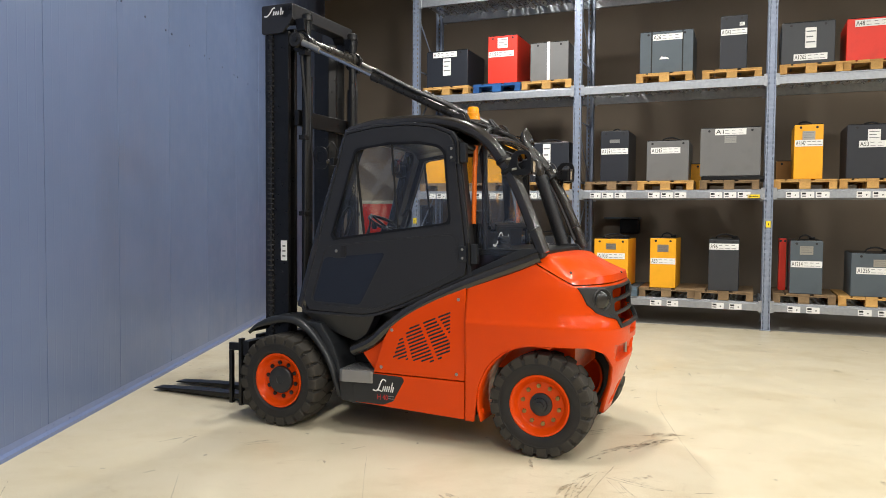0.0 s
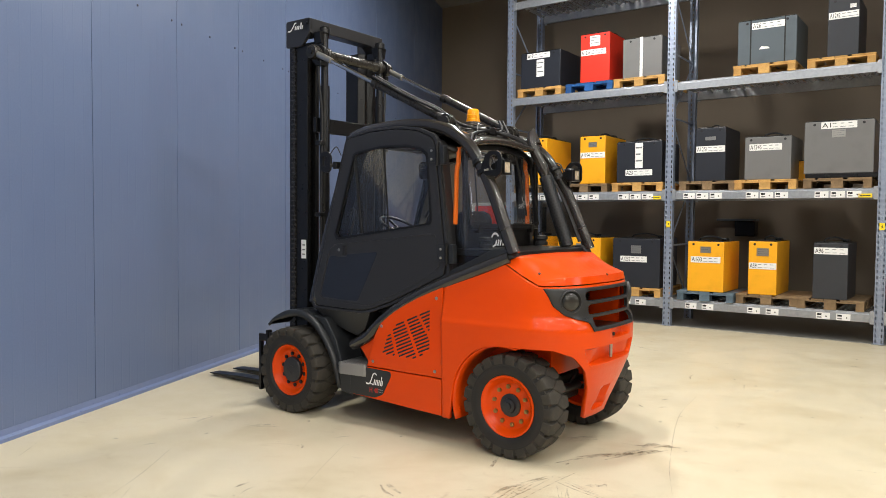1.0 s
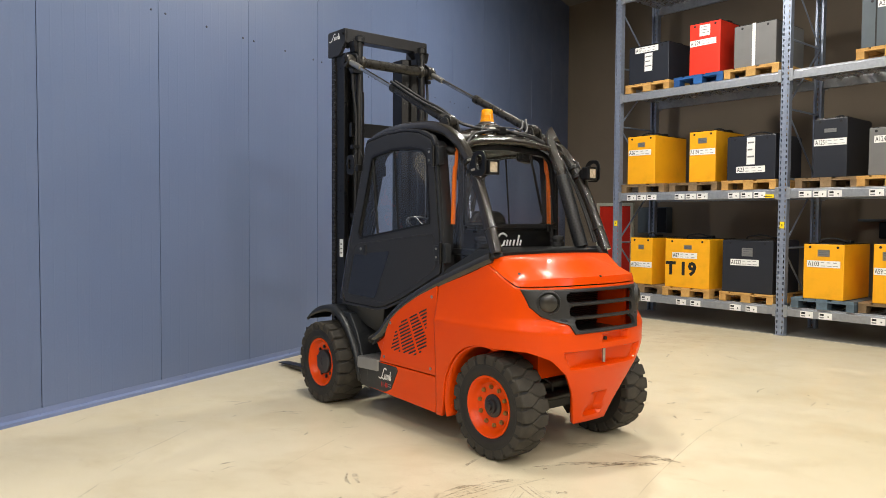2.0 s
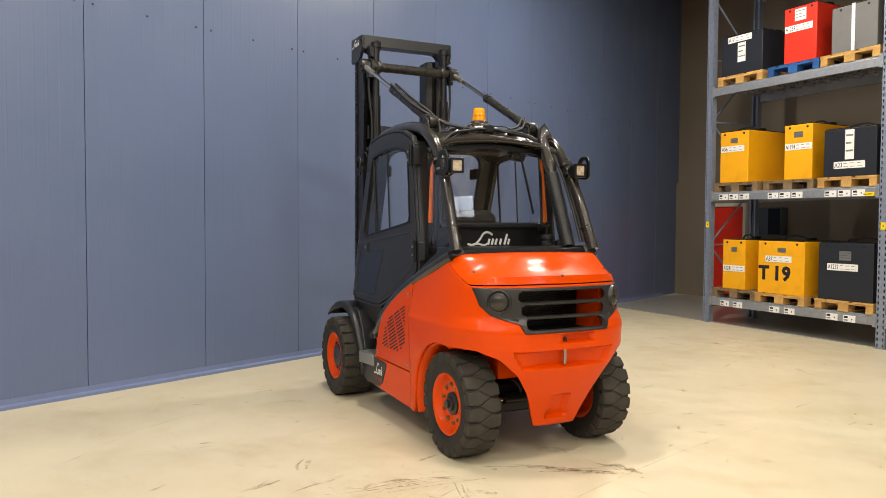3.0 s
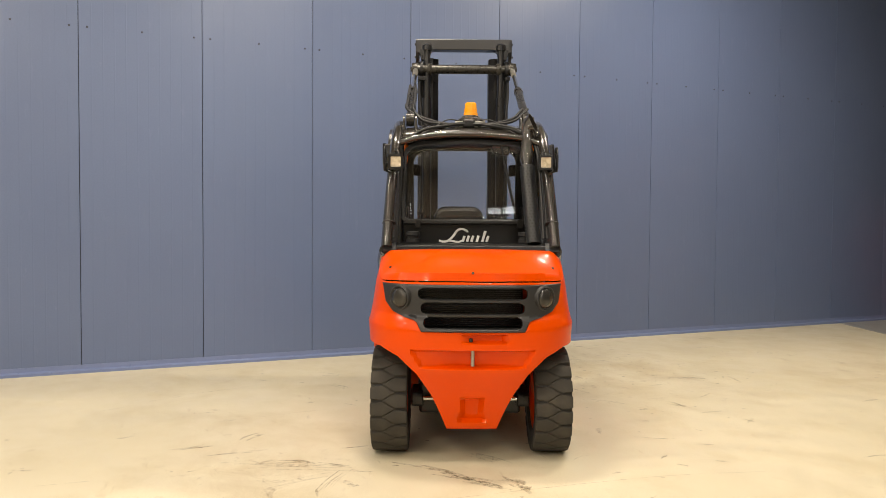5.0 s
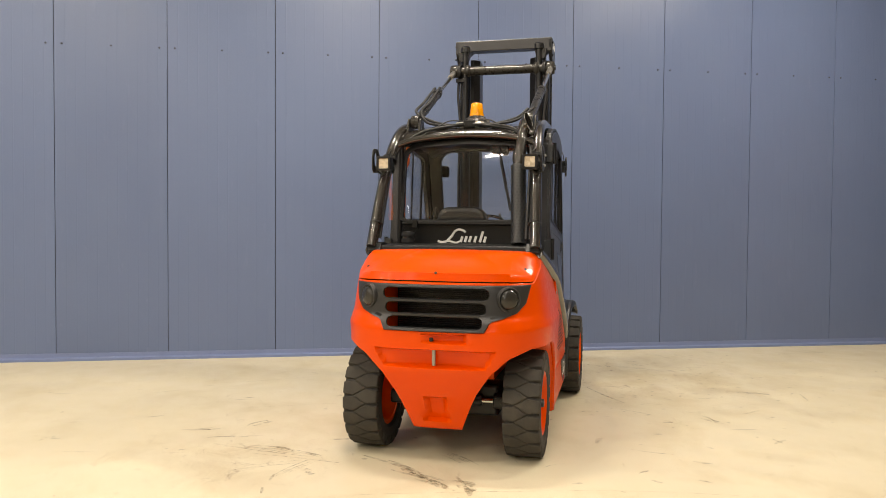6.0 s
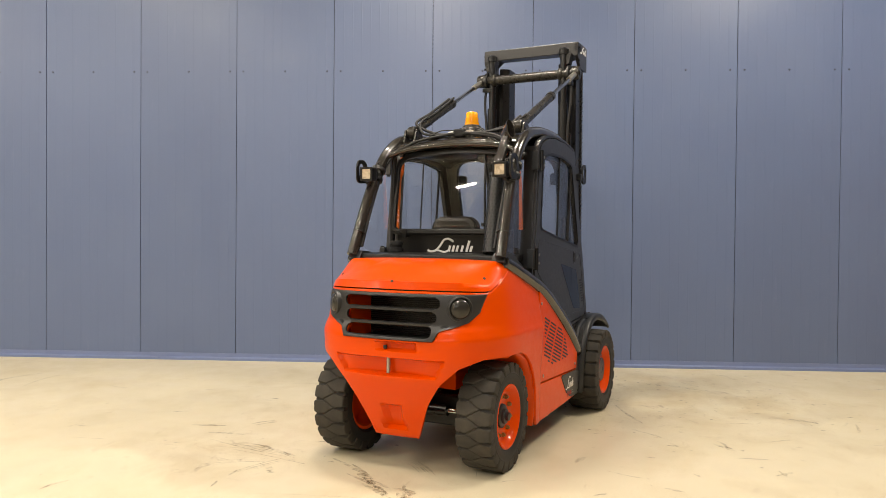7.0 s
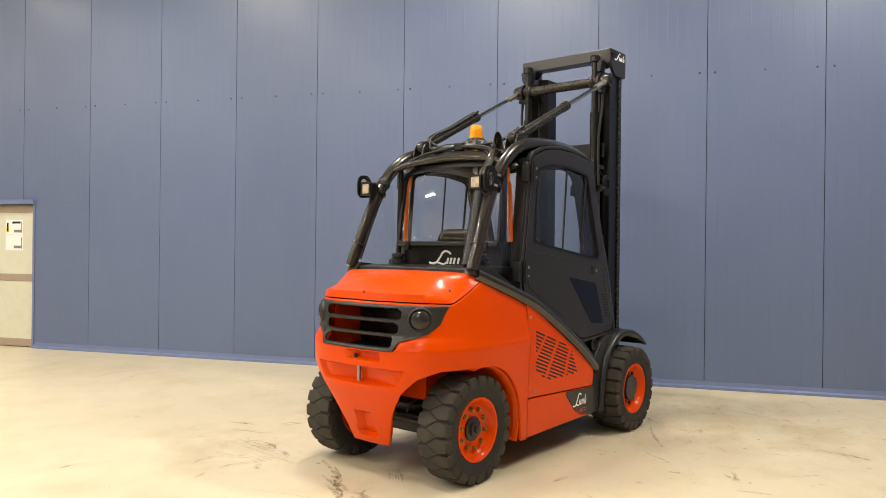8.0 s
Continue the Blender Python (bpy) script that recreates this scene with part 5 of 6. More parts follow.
    part("latch_plate", band(rounded([(1.56, 1.285), (1.56, 1.39), (1.445, 1.39), (1.445, 1.285)], 0.012), rounded([(1.49, 1.297), (1.49, 1.378), (1.45, 1.378), (1.45, 1.297)], 0.006), 0.603 * s, 0.6085 * s), DOOR_PAINT, door_leaf, bevel=0.002)
    part("door_lock", lathe([(0.012, 0.604 * s), (0.012, 0.612 * s), (0.006, 0.614 * s)], (1.53, 0, 1.338), "y", 12), STEEL, door_leaf)
    if s < 0:
        for i in range(9):
            part("vent_slot", box(1.690 - i * 0.008, 1.745 - i * 0.008, -0.6085, -0.606, 0.960 + i * 0.022, 0.971 + i * 0.022), INK, door_leaf)
    for hx, hz in ((0.545, 2.04), (0.457, 1.345)):
        hinge = part("hinge", prism(rounded([(hx - 0.058, hz - 0.068), (hx - 0.05, hz + 0.068), (hx - 0.012, hz + 0.068), (hx - 0.012, hz - 0.068)], 0.008), 0.575 * s, 0.622 * s), PLASTIC, TRUCK, "dark grey door hinge", bevel=0.004)
        part("hinge_leaf", prism(rounded([(hx + 0.014, hz - 0.055), (hx + 0.02, hz + 0.055), (hx + 0.078, hz + 0.055), (hx + 0.072, hz - 0.055)], 0.008), 0.598 * s, 0.630 * s), PLASTIC, hinge, bevel=0.004)
        part("hinge_pin", tube([(hx, 0.628 * s, hz - 0.076), (hx + 0.004, 0.628 * s, hz + 0.076)], 0.015, 10), BLACK, hinge, smooth=40)
        for q in (-0.03, 0.03):
            part("hinge_bolt", lathe([(0.010, 0.630 * s), (0.010, 0.635 * s), (0.005, 0.637 * s)], (hx + 0.048, 0, hz + q), "y", 6), STEEL, hinge)
    # pillar behind the door, the tub below it
    part("rear_pillar", prism(rounded([(0.585, 2.16), (0.545, 2.12), (0.475, 1.50), (0.45, 1.22), (0.50, 1.20), (0.525, 1.42)], 0.01), 0.50 * s, 0.585 * s), DOOR_PAINT, TRUCK, bevel=0.006)
    bm = prism(rounded([(1.86, 0.875), (1.20, 0.885), (1.30, 0.72), (1.398, 0.655), (1.52, 0.69), (1.74, 0.79)], 0.03), 0.46 * s, 0.594 * s)
    for v in bm.verts:
        if abs(v.co.y) > 0.5:
            v.co.y -= 0.30 * max(0.0, 0.875 - v.co.z) * s
    part("tub", bm, PLASTIC, TRUCK, "charcoal floor tub below the door", bevel=0.012)
    if s < 0:
        part("breather", lathe([(0.044, 0.0), (0.047, -0.012), (0.036, -0.016), (0.030, -0.004), (0.01, -0.004)], (1.53, -0.585, 0.742), "y", 24), INK, TRUCK, "round black breather opening", 40)
    # front wing over the wheel
    arc = [(2.275, 0.705), (2.20, 0.765), (2.06, 0.825), (1.90, 0.838), (1.77, 0.785), (1.645, 0.67), (1.535, 0.50), (1.455, 0.255)]
    if s < 0:
        arc[-3:] = [(1.655, 0.68), (1.575, 0.50), (1.545, 0.205)]
    curve = smooth_path([(x, 0, z) for x, z in arc], 4)
    ya = 0.47 * s
    prof = []
    for q, c in enumerate(curve):
        deep = table([(0, 0.012), (0.28, 0.062), (0.5, 0.05), (0.8, 0.036), (1, 0.03)], q / (len(curve) - 1))
        yb = table([(0, 0.705), (0.3, 0.70), (0.55, 0.675), (1, 0.662)], q / (len(curve) - 1)) * s
        inward = (Vector((WHEELBASE, 0, TYRE_R)) - c).normalized()
        e0, e1, e2 = (c + inward * v for v in (0.004, 0.014, deep))
        prof.append([(c.x, ya, c.z), (c.x, yb - 0.03 * s, c.z), (e0.x, yb - 0.012 * s, e0.z), (e1.x, yb, e1.z), (e2.x, yb + 0.004 * s, e2.z)])
    part("wing", sheet(prof), PLASTIC, TRUCK, "charcoal plastic front wing", 50, solid=0.022, bevel=0.0)
    apron = [(1.80, 0.80), (1.71, 0.735), (1.635, 0.64), (1.565, 0.45), (1.545, 0.205), (1.36, 0.200), (1.385, 0.30), (1.40, 0.44), (1.42, 0.56), (1.50, 0.66), (1.58, 0.76), (1.70, 0.81)]
    if s > 0:
        back = [(1.80, 0.80), (1.70, 0.735), (1.62, 0.63), (1.535, 0.45), (1.465, 0.235), (1.425, 0.235), (1.475, 0.45), (1.55, 0.64), (1.66, 0.79)]
        part("wing_back", prism(back, 0.385 * s, 0.63 * s), PLASTIC, TRUCK, bevel=0.008)
        part("wing_apron", prism([(1.49, 0.41), (1.465, 0.235), (1.33, 0.215), (1.22, 0.36), (1.20, 0.41)], 0.385 * s, 0.652 * s), PLASTIC, TRUCK, bevel=0.01)
        part("well_wall", box(0.60, 1.62, 0.37 * s, 0.388 * s, 0.25, 0.88), DARK, TRUCK)
    else:
        part("wing_apron", prism(apron, 0.39 * s, 0.635 * s), PLASTIC, TRUCK, "charcoal apron behind the front wheel", bevel=0.02)
        for x0, z0 in ((1.415, 0.425), (1.40, 0.245), (1.50, 0.240), (1.515, 0.585)):
            part("apron_bolt", lathe([(0.008, 0), (0.008, 0.004 * s), (0.004, 0.006 * s)], (x0, 0.635 * s, z0), "y", 8), INK, TRUCK)
    for q in range(7, len(curve), 4):
        c = curve[q]
        part("wing_bolt", lathe([(0.008, 0), (0.008, 0.004), (0.004, 0.006)], (c.x, (0.628 - 0.02 * (q % 8 == 3)) * s, c.z + 0.0), "z", 8), INK, TRUCK)
    if s > 0:
        top = [(1.185, 0.41), (1.185, 0.668), (1.20, 0.676), (1.42, 0.706), (1.45, 0.692), (1.475, 0.41)]
        inner = [(1.198, 0.42), (1.198, 0.655), (1.205, 0.661), (1.415, 0.690), (1.435, 0.680), (1.458, 0.42)]
        step = part("step", band(top, inner, 0.385, 0.472, "z"), ALU, TRUCK, "grey aluminium step with a perforated grating", bevel=0.003)
        part("step_base", prism(inner, 0.41, 0.43, "z"), DARK, step)
        for i in range(11):
            x = 1.202 + i * 0.0225
            part("grating_bar", box(x, x + 0.011, 0.415, 0.664 + 0.0030 * i, 0.450, 0.474), ALU, step)
        for i in range(8):
            y = 0.44 + i * 0.030
            part("grating_rib", box(1.192, 1.452, y, y + 0.010, 0.448, 0.472), ALU, step)
        for i in range(9):
            a, b = 1.205 + i * 0.0245, 0.676 + i * 0.0034
            part("lip_tooth", box(a, a + 0.013, b - 0.012, b - 0.002, 0.470, 0.479), ALU, step)
    # mirror at the front post
    rim = rounded([(1.60, 1.955), (1.592, 2.07), (1.625, 2.115), (1.70, 2.115), (1.722, 2.08), (1.712, 1.965), (1.66, 1.945)], 0.03)
    hole = rounded([(1.632, 2.0), (1.632, 2.075), (1.69, 2.08), (1.69, 2.0)], 0.02)
    mirror = part("mirror", band(rim, hole, 0.62 * s, 0.632 * s), DARK, TRUCK, "black bracket with an outside mirror", bevel=0.003)
    part("mirror_head", prism(rounded([(1.635, 1.99), (1.63, 2.085), (1.685, 2.09), (1.69, 1.995)], 0.02), 0.592 * s, 0.617 * s), BLACK, mirror, bevel=0.008)
    part("mirror_arm", tube([(1.545, 0.57 * s, 2.0), (1.61, 0.626 * s, 2.005)], 0.016, 8), DARK, mirror)
    part("arm_clamp", box(1.535, 1.575, 0.565 * s, 0.635 * s, 1.975, 2.03), DARK, mirror, bevel=0.005)
    part("mirror_cable", tube(smooth_path([(1.63, 0.61 * s, 2.09), (1.57, 0.60 * s, 2.15), (1.53, 0.585 * s, 2.08)], 4), 0.004, 6), INK, mirror)
    # work lamp at the rear bend of the guard
    x0, y0, z0 = 0.068, 0.512 * s, 1.940
    lampbox = part("work_lamp", box(x0 - 0.028, x0 + 0.04, y0 - 0.05, y0 + 0.05, z0 - 0.05, z0 + 0.05), DARK, TRUCK, "square work lamp on the guard", bevel=0.012)
    part("lamp_back", prism(rounded([(x0 + 0.03, z0 - 0.04), (x0 + 0.03, z0 + 0.04), (x0 + 0.075, z0 + 0.02), (x0 + 0.075, z0 - 0.02)], 0.012), y0 - 0.04, y0 + 0.04), DARK, lampbox, bevel=0.01)
    part("bezel", band([(y0 - 0.05, z0 - 0.05), (y0 - 0.05, z0 + 0.05), (y0 + 0.05, z0 + 0.05), (y0 + 0.05, z0 - 0.05)], rounded([(y0 - 0.035, z0 - 0.035), (y0 - 0.035, z0 + 0.035), (y0 + 0.035, z0 + 0.035), (y0 + 0.035, z0 - 0.035)], 0.008), x0 - 0.036, x0 - 0.026, "x"), DARK, lampbox, bevel=0.002)
    part("lens", box(x0 - 0.031, x0 - 0.027, y0 - 0.037, y0 + 0.037, z0 - 0.037, z0 + 0.037), LENS, lampbox, "clear lamp lens", bevel=0.001)
    part("lamp_stud", tube([(x0 + 0.03, y0, z0 - 0.045), (x0 + 0.05, y0 + 0.03 * s, z0 - 0.075), (0.16, y0 + 0.075 * s, z0 - 0.05)], 0.010, 8), DARK, lampbox)
    rim = rounded([(0.030, 1.90), (0.028, 2.0), (0.05, 2.045), (0.13, 2.05), (0.165, 2.02), (0.20, 1.93), (0.165, 1.885), (0.06, 1.875)], 0.035)
    hole = rounded([(0.065, 1.925), (0.06, 2.005), (0.09, 2.025), (0.125, 2.01), (0.13, 1.96), (0.11, 1.92)], 0.025)
    part("lamp_guard", band(rim, hole, y0 + 0.072 * s, y0 + 0.084 * s), DARK, lampbox, "black plate bracket with a large opening", bevel=0.003)
    for q, (cx, cz) in enumerate(((0.246, 1.985), (0.207, 1.915))):
        ring = moved(lathe([(0.050, -0.014), (0.054, -0.012), (0.054, 0.012), (0.050, 0.014)], (0, 0, 0), "z", 18), pose(cx, (GY - 0.05 * max(0.0, cz - 1.40)) * s, cz, 0, 30, 0))
        part("clamp", ring, BLACK, lampbox, smooth=40)
        part("clamp_bolt", tube([(cx - 0.045, 0.60 * s, cz + 0.005), (cx - 0.075, 0.60 * s, cz + 0.01)], 0.008, 6), STEEL, lampbox)
    wire = smooth_path([(x0 + 0.07, y0, z0), (x0 + 0.10, y0 - 0.01 * s, z0 + 0.07), (0.19, 0.52 * s, 2.03), (0.27, 0.525 * s, 2.06)], 4)
    part("lamp_wire", tube(wire, 0.005, 6), INK, lampbox, smooth=60)

# roof
rows = []
for i in range(15):
    x = 0.40 + i * (1.44 - 0.40) / 14
    zc = table([(0.40, 2.145), (0.50, 2.21), (0.70, 2.262), (0.95, 2.278), (1.2, 2.268), (1.44, 2.225)], x)
    rows.append([(x, yy, zc + 0.028 * (1 - (yy / 0.53) ** 2)) for yy in [-0.53 + 1.06 * j / 16 for j in range(17)]])
part("roof", sheet(rows), TUBE_PAINT, TRUCK, "dark curved cab roof", 50, solid=0.03)
cross = smooth_path([(0.335, -0.53, 2.09), (0.37, -0.35, 2.145), (0.385, 0.0, 2.17), (0.37, 0.35, 2.145), (0.335, 0.53, 2.09)], 6)
part("rear_header", tube(cross, 0.024, 12), TUBE_PAINT, TRUCK, "dark bowed rear crossbar", 50)
for s in (1, -1):
    part("roof_bump", lathe([(0.10, 0.0), (0.085, 0.03), (0.05, 0.045), (0.01, 0.05)], (0.58, 0.22 * s, 2.22), "z", 24), TUBE_PAINT, TRUCK, smooth=60)

# beacon
part("beacon_base", lathe([(0.135, 2.262), (0.132, 2.283), (0.105, 2.300), (0.098, 2.318), (0.072, 2.330), (0.070, 2.338), (0.058, 2.347)], (0.69, -0.02, 0), "z", 28), CYLINDER, TRUCK, "stepped dark beacon base", 30)
for i in range(6):
    a = math.pi * i / 3
    part("base_bolt", lathe([(0.008, 2.29), (0.008, 2.306), (0.004, 2.308)], (0.69 + 0.116 * math.cos(a), -0.02 + 0.116 * math.sin(a), 0), "z", 6), STEEL, TRUCK)
part("beacon", lathe([(0.055, 2.345), (0.054, 2.366), (0.050, 2.369), (0.050, 2.400), (0.046, 2.403), (0.044, 2.438), (0.036, 2.447), (0.005, 2.449)], (0.69, -0.02, 0), "z", 28), AMBER, TRUCK, "amber warning beacon", 40)

# rear window, the black panel below it and the deck behind the cab
RW = [(-0.488, 1.53), (-0.480, 2.06), (-0.39, 2.125), (0.0, 2.15), (0.39, 2.125), (0.480, 2.06), (0.488, 1.53)]
RI = [(-0.462, 1.548), (-0.455, 2.035), (-0.385, 2.085), (0.0, 2.108), (0.385, 2.085), (0.455, 2.035), (0.462, 1.548)]
LEAN_BACK = Matrix.Translation((0.39, 0, 1.53)) @ Matrix(((1, 0, 0.13, 0), (0, 1, 0, 0), (0, 0, 1, 0), (0, 0, 0, 1))) @ Matrix.Translation((-0.415, 0, -1.53))
part("rear_window_frame", moved(band(rounded(RW, 0.03), rounded(RI, 0.03), 0.375, 0.405, "x"), LEAN_BACK), DARK, TRUCK, "black rear window frame", bevel=0.004)
bow = []
for i in range(15):
    yy = -0.47 + 0.94 * i / 14
    bow.append([(0.384 + (yy * yy + (zz - 1.82) ** 2) / 32, yy, zz) for zz in [1.54 + (0.555 - 0.035 * (yy / 0.47) ** 2) * j / 10 for j in range(11)]])
pane = part("rear_glass", moved(sheet(bow), LEAN_BACK), GLASS, TRUCK, "clear rear window glass", 60, solid=0.005)
pane.visible_shadow = False
for s in (1, -1):
    part("amber_strip", tube(smooth_path([(0.472, 0.503 * s, 1.55), (0.472, 0.497 * s, 1.70), (0.474, 0.487 * s, 1.93), (0.476, 0.468 * s, 1.985), (0.476, 0.462 * s, 2.10)], 4), 0.017, 8), AMBER_STRIP, TRUCK, "orange edge strip inside the rear window")
    part("side_post", tube([(0.39, 0.500 * s, 1.36), (0.40, 0.492 * s, 2.12)], 0.020, 10), DARK, TRUCK, smooth=50)
    part("buffer", lathe([(0.05, 1.385), (0.05, 1.41), (0.04, 1.415), (0.04, 1.43), (0.05, 1.435), (0.048, 1.46), (0.01, 1.465)], (0.28, 0.40 * s, 0), "z", 20), INK, TRUCK, "black rubber buffer", 40)
    part("quarter_glass", prism([(0.36, 2.04), (0.20, 1.82), (0.04, 1.44), (0.40, 1.26), (0.42, 1.55)], 0.548 * s, 0.552 * s), GLASS, TRUCK, "rear quarter glass").visible_shadow = False
part("rear_panel", box(0.430, 0.455, -0.48, 0.48, 1.34, 1.555), DARK, TRUCK, "black panel with a white maker's mark", bevel=0.006)
part("panel_bar", tube([(0.365, -0.47, 1.525), (0.365, 0.47, 1.525)], 0.014, 10), DARK, TRUCK, smooth=50)
for s in (1, -1):
    part("bar_clip", box(0.34, 0.385, 0.37 * s - 0.02, 0.37 * s + 0.02, 1.49, 1.55), DARK, TRUCK, bevel=0.004)
part("deck_cover", prism(rounded([(-0.035, 1.335), (-0.03, 1.372), (0.05, 1.378), (0.45, 1.378), (0.45, 1.335)], 0.01), -0.53, 0.53), DARK, TRUCK, "black deck behind the cab", bevel=0.006)
mark = bmesh.new()
swash = [(0.0, 0, 0.012), (0.03, 0, 0.004), (0.065, 0, 0.012), (0.10, 0, 0.05), (0.125, 0, 0.09), (0.155, 0, 0.104), (0.185, 0, 0.094), (0.20, 0, 0.08)]
tube(smooth_path(swash, 5), 0.0085, 8, mark)
tube(smooth_path([(0.03, 0, 0.004), (0.08, 0, 0.012), (0.13, 0, 0.0), (0.16, 0, 0.012)], 4), 0.0075, 8, mark)
for a, hgt in ((0.165, 0.05), (0.195, 0.052), (0.225, 0.052), (0.262, 0.052), (0.30, 0.09), (0.33, 0.05)):
    tube([(a, 0, 0.004), (a + hgt * 0.25, 0, hgt)], 0.009, 8, mark)
part("maker_mark", moved(mark, pose(0.428, 0.216, 1.384, 0, 0, -90) @ Matrix.Diagonal((1.06, 0.2, 0.94, 1))), WHITE, TRUCK, "white maker's mark", 50)

# cab inside: front glass, posts, seat, wheel, columns
pane = part("windscreen", prism([(1.44, 2.17), (1.447, 2.17), (1.817, 0.98), (1.81, 0.98)], -0.50, 0.50), GLASS, TRUCK, "clear windscreen")
pane.visible_shadow = False
part("front_header", tube([(1.44, -0.54, 2.20), (1.44, 0.54, 2.20)], 0.035, 12), TUBE_PAINT, TRUCK, smooth=50)
part("dash", prism(rounded([(1.86, 0.90), (1.78, 1.15), (1.55, 1.25), (1.42, 1.20), (1.5, 0.90)], 0.03), -0.52, 0.52), DARK, TRUCK, bevel=0.01)
part("column", tube([(1.62, 0.0, 1.15), (1.41, 0.04, 1.51)], 0.035, 10), DARK, TRUCK, smooth=50)
ring = bmesh.new()
for i in range(24):
    a0, a1 = 2 * math.pi * i / 24, 2 * math.pi * (i + 1) / 24
    tube([(0.16 * math.cos(a0), 0.16 * math.sin(a0), 0), (0.16 * math.cos(a1), 0.16 * math.sin(a1), 0)], 0.013, 8, ring)
for i in range(3):
    a = 2 * math.pi * i / 3
    tube([(0, 0, -0.02), (0.155 * math.cos(a), 0.155 * math.sin(a), 0)], 0.010, 6, ring)
part("steering_wheel", moved(ring, pose(1.40, 0.04, 1.53, 0, -26, 0)), DARK, TRUCK, "black steering wheel", 60)
part("wheel_knob", lathe([(0.02, 0.0), (0.024, 0.03), (0.018, 0.05), (0.004, 0.055)], (1.44, 0.19, 1.50), "z", 12), DARK, TRUCK, smooth=50)
for s in (1, -1):
    part("grab_handle", tube(smooth_path([(1.56, 0.50 * s, 1.36), (1.50, 0.50 * s, 1.50), (1.46, 0.50 * s, 1.62), (1.49, 0.50 * s, 1.66), (1.54, 0.50 * s, 1.60)], 5), 0.013, 8), DARK, TRUCK, "black grab handle", 60)
part("seat", box(0.62, 1.12, -0.17, 0.31, 1.02, 1.16), DARK, TRUCK, "black driver's seat cushion", bevel=0.05)
part("backrest", prism(rounded([(-0.135, 1.14), (-0.115, 1.60), (-0.06, 1.65), (0.20, 1.65), (0.255, 1.60), (0.275, 1.14)], 0.05), 0.55, 0.68, "x"), DARK, TRUCK, "black seat backrest", bevel=0.035)
part("armrest", box(0.75, 1.15, -0.40, -0.30, 1.28, 1.34), DARK, TRUCK, bevel=0.025)
for i in range(3):
    part("control_lever", tube([(1.10, -0.31 - 0.035 * i, 1.34), (1.12, -0.31 - 0.035 * i, 1.42)], 0.012, 8), DARK, TRUCK)
for s in (1, -1):
    holder = part("inner_mirror", prism(rounded([(0.385 * s, 1.935), (0.385 * s, 2.035), (0.465 * s, 2.045), (0.47 * s, 1.945)], 0.02), 1.485, 1.515, "x"), DARK, TRUCK, "black inner mirror on the front post", bevel=0.008)
    part("mirror_arm", tube([(1.50, 0.44 * s, 1.99), (1.53, 0.50 * s, 1.985)], 0.010, 8), DARK, holder)
lining = []
for i in range(12):
    x = 0.47 + i * 0.085
    zc = table([(0.40, 2.145), (0.50, 2.21), (0.70, 2.262), (0.95, 2.278), (1.2, 2.268), (1.44, 2.225)], x) - 0.045
    lining.append([(x, yy, zc - 0.075 * (abs(yy) / 0.52) ** 4) for yy in [-0.52 + 1.04 * j / 16 for j in range(17)]])
part("roof_lining", sheet(lining), DARK, TRUCK, "dark lining under the cab roof", 50, solid=0.02)
surround = band([(-0.545, 1.0), (-0.545, 2.24), (0.545, 2.24), (0.545, 1.0)], rounded([(-0.445, 1.06), (-0.445, 2.15), (0.445, 2.15), (0.445, 1.06)], 0.13, 8), 1.375, 1.415, "x")
for v in surround.verts:
    v.co.x += 0.311 * (2.17 - v.co.z)
part("windscreen_surround", surround, DARK, TRUCK, "dark surround inside the windscreen", bevel=0.004)
part("cab_floor", box(0.46, 1.7, -0.5, 0.5, 0.86, 0.90), DARK, TRUCK)
part("cab_rear_wall", box(0.458, 0.49, -0.50, 0.50, 0.9, 1.55), DARK, TRUCK)
part("wiper", tube([(0.43, -0.235, 2.09), (0.405, -0.285, 1.86), (0.40, -0.30, 1.80)], 0.009, 6), DARK, TRUCK, "black rear wiper")
part("wiper_blade", tube([(0.412, -0.255, 1.98), (0.385, -0.335, 1.62)], 0.010, 6), DARK, TRUCK)
part("wiper_motor", prism(rounded([(-0.30, 2.02), (-0.30, 2.11), (-0.17, 2.11), (-0.17, 2.04)], 0.03), 0.45, 0.52, "x"), DARK, TRUCK, bevel=0.01)
part("wiper_arm", tube([(1.77, 0.1, 1.05), (1.66, -0.12, 1.50)], 0.008, 6), DARK, TRUCK)
part("wiper_blade", tube([(1.76, -0.2, 1.15), (1.60, -0.05, 1.62)], 0.009, 6), DARK, TRUCK)

# exhaust up the right rear corner
PIPE = [(0.075, -0.438, 1.385), (0.255, -0.408, 1.926), (0.30, -0.408, 2.03), (0.345, -0.414, 2.10), (0.372, -0.418, 2.155)]
shield = bmesh.new()
lo, hi = Vector(PIPE[0]), Vector(PIPE[1])
d = (hi - lo).normalized()
sd = Vector((0, 1, 0))
upv = sd.cross(d)
N, M = 28, 50
srows = []
for i in range(M + 1):
    c = lo + (hi - lo) * (i / M)
    srows.append([c + sd * (0.053 * math.cos(2 * math.pi * j / N)) + upv * (0.053 * math.sin(2 * math.pi * j / N)) for j in range(N + 1)])
sheet(srows, shield, skip=lambda i, j: i % 2 == 1 and (j + (i // 2) % 2 * 1) % 2 == 0 and 0 < i < M - 1)
exhaust = part("exhaust_pipe", tube(smooth_path(PIPE, 5), [0.034] * 6 + [0.046] * 5 + [0.041] * 5 + [0.040] * 5, 18), TUBE_PAINT, TRUCK, "dark exhaust pipe", 50)
part("muffler_core", tube([PIPE[0], PIPE[1]], 0.040, 16), INK, exhaust, smooth=50)
part("heat_shield", shield, PLASTIC, exhaust, "perforated grey heat shield", 50)
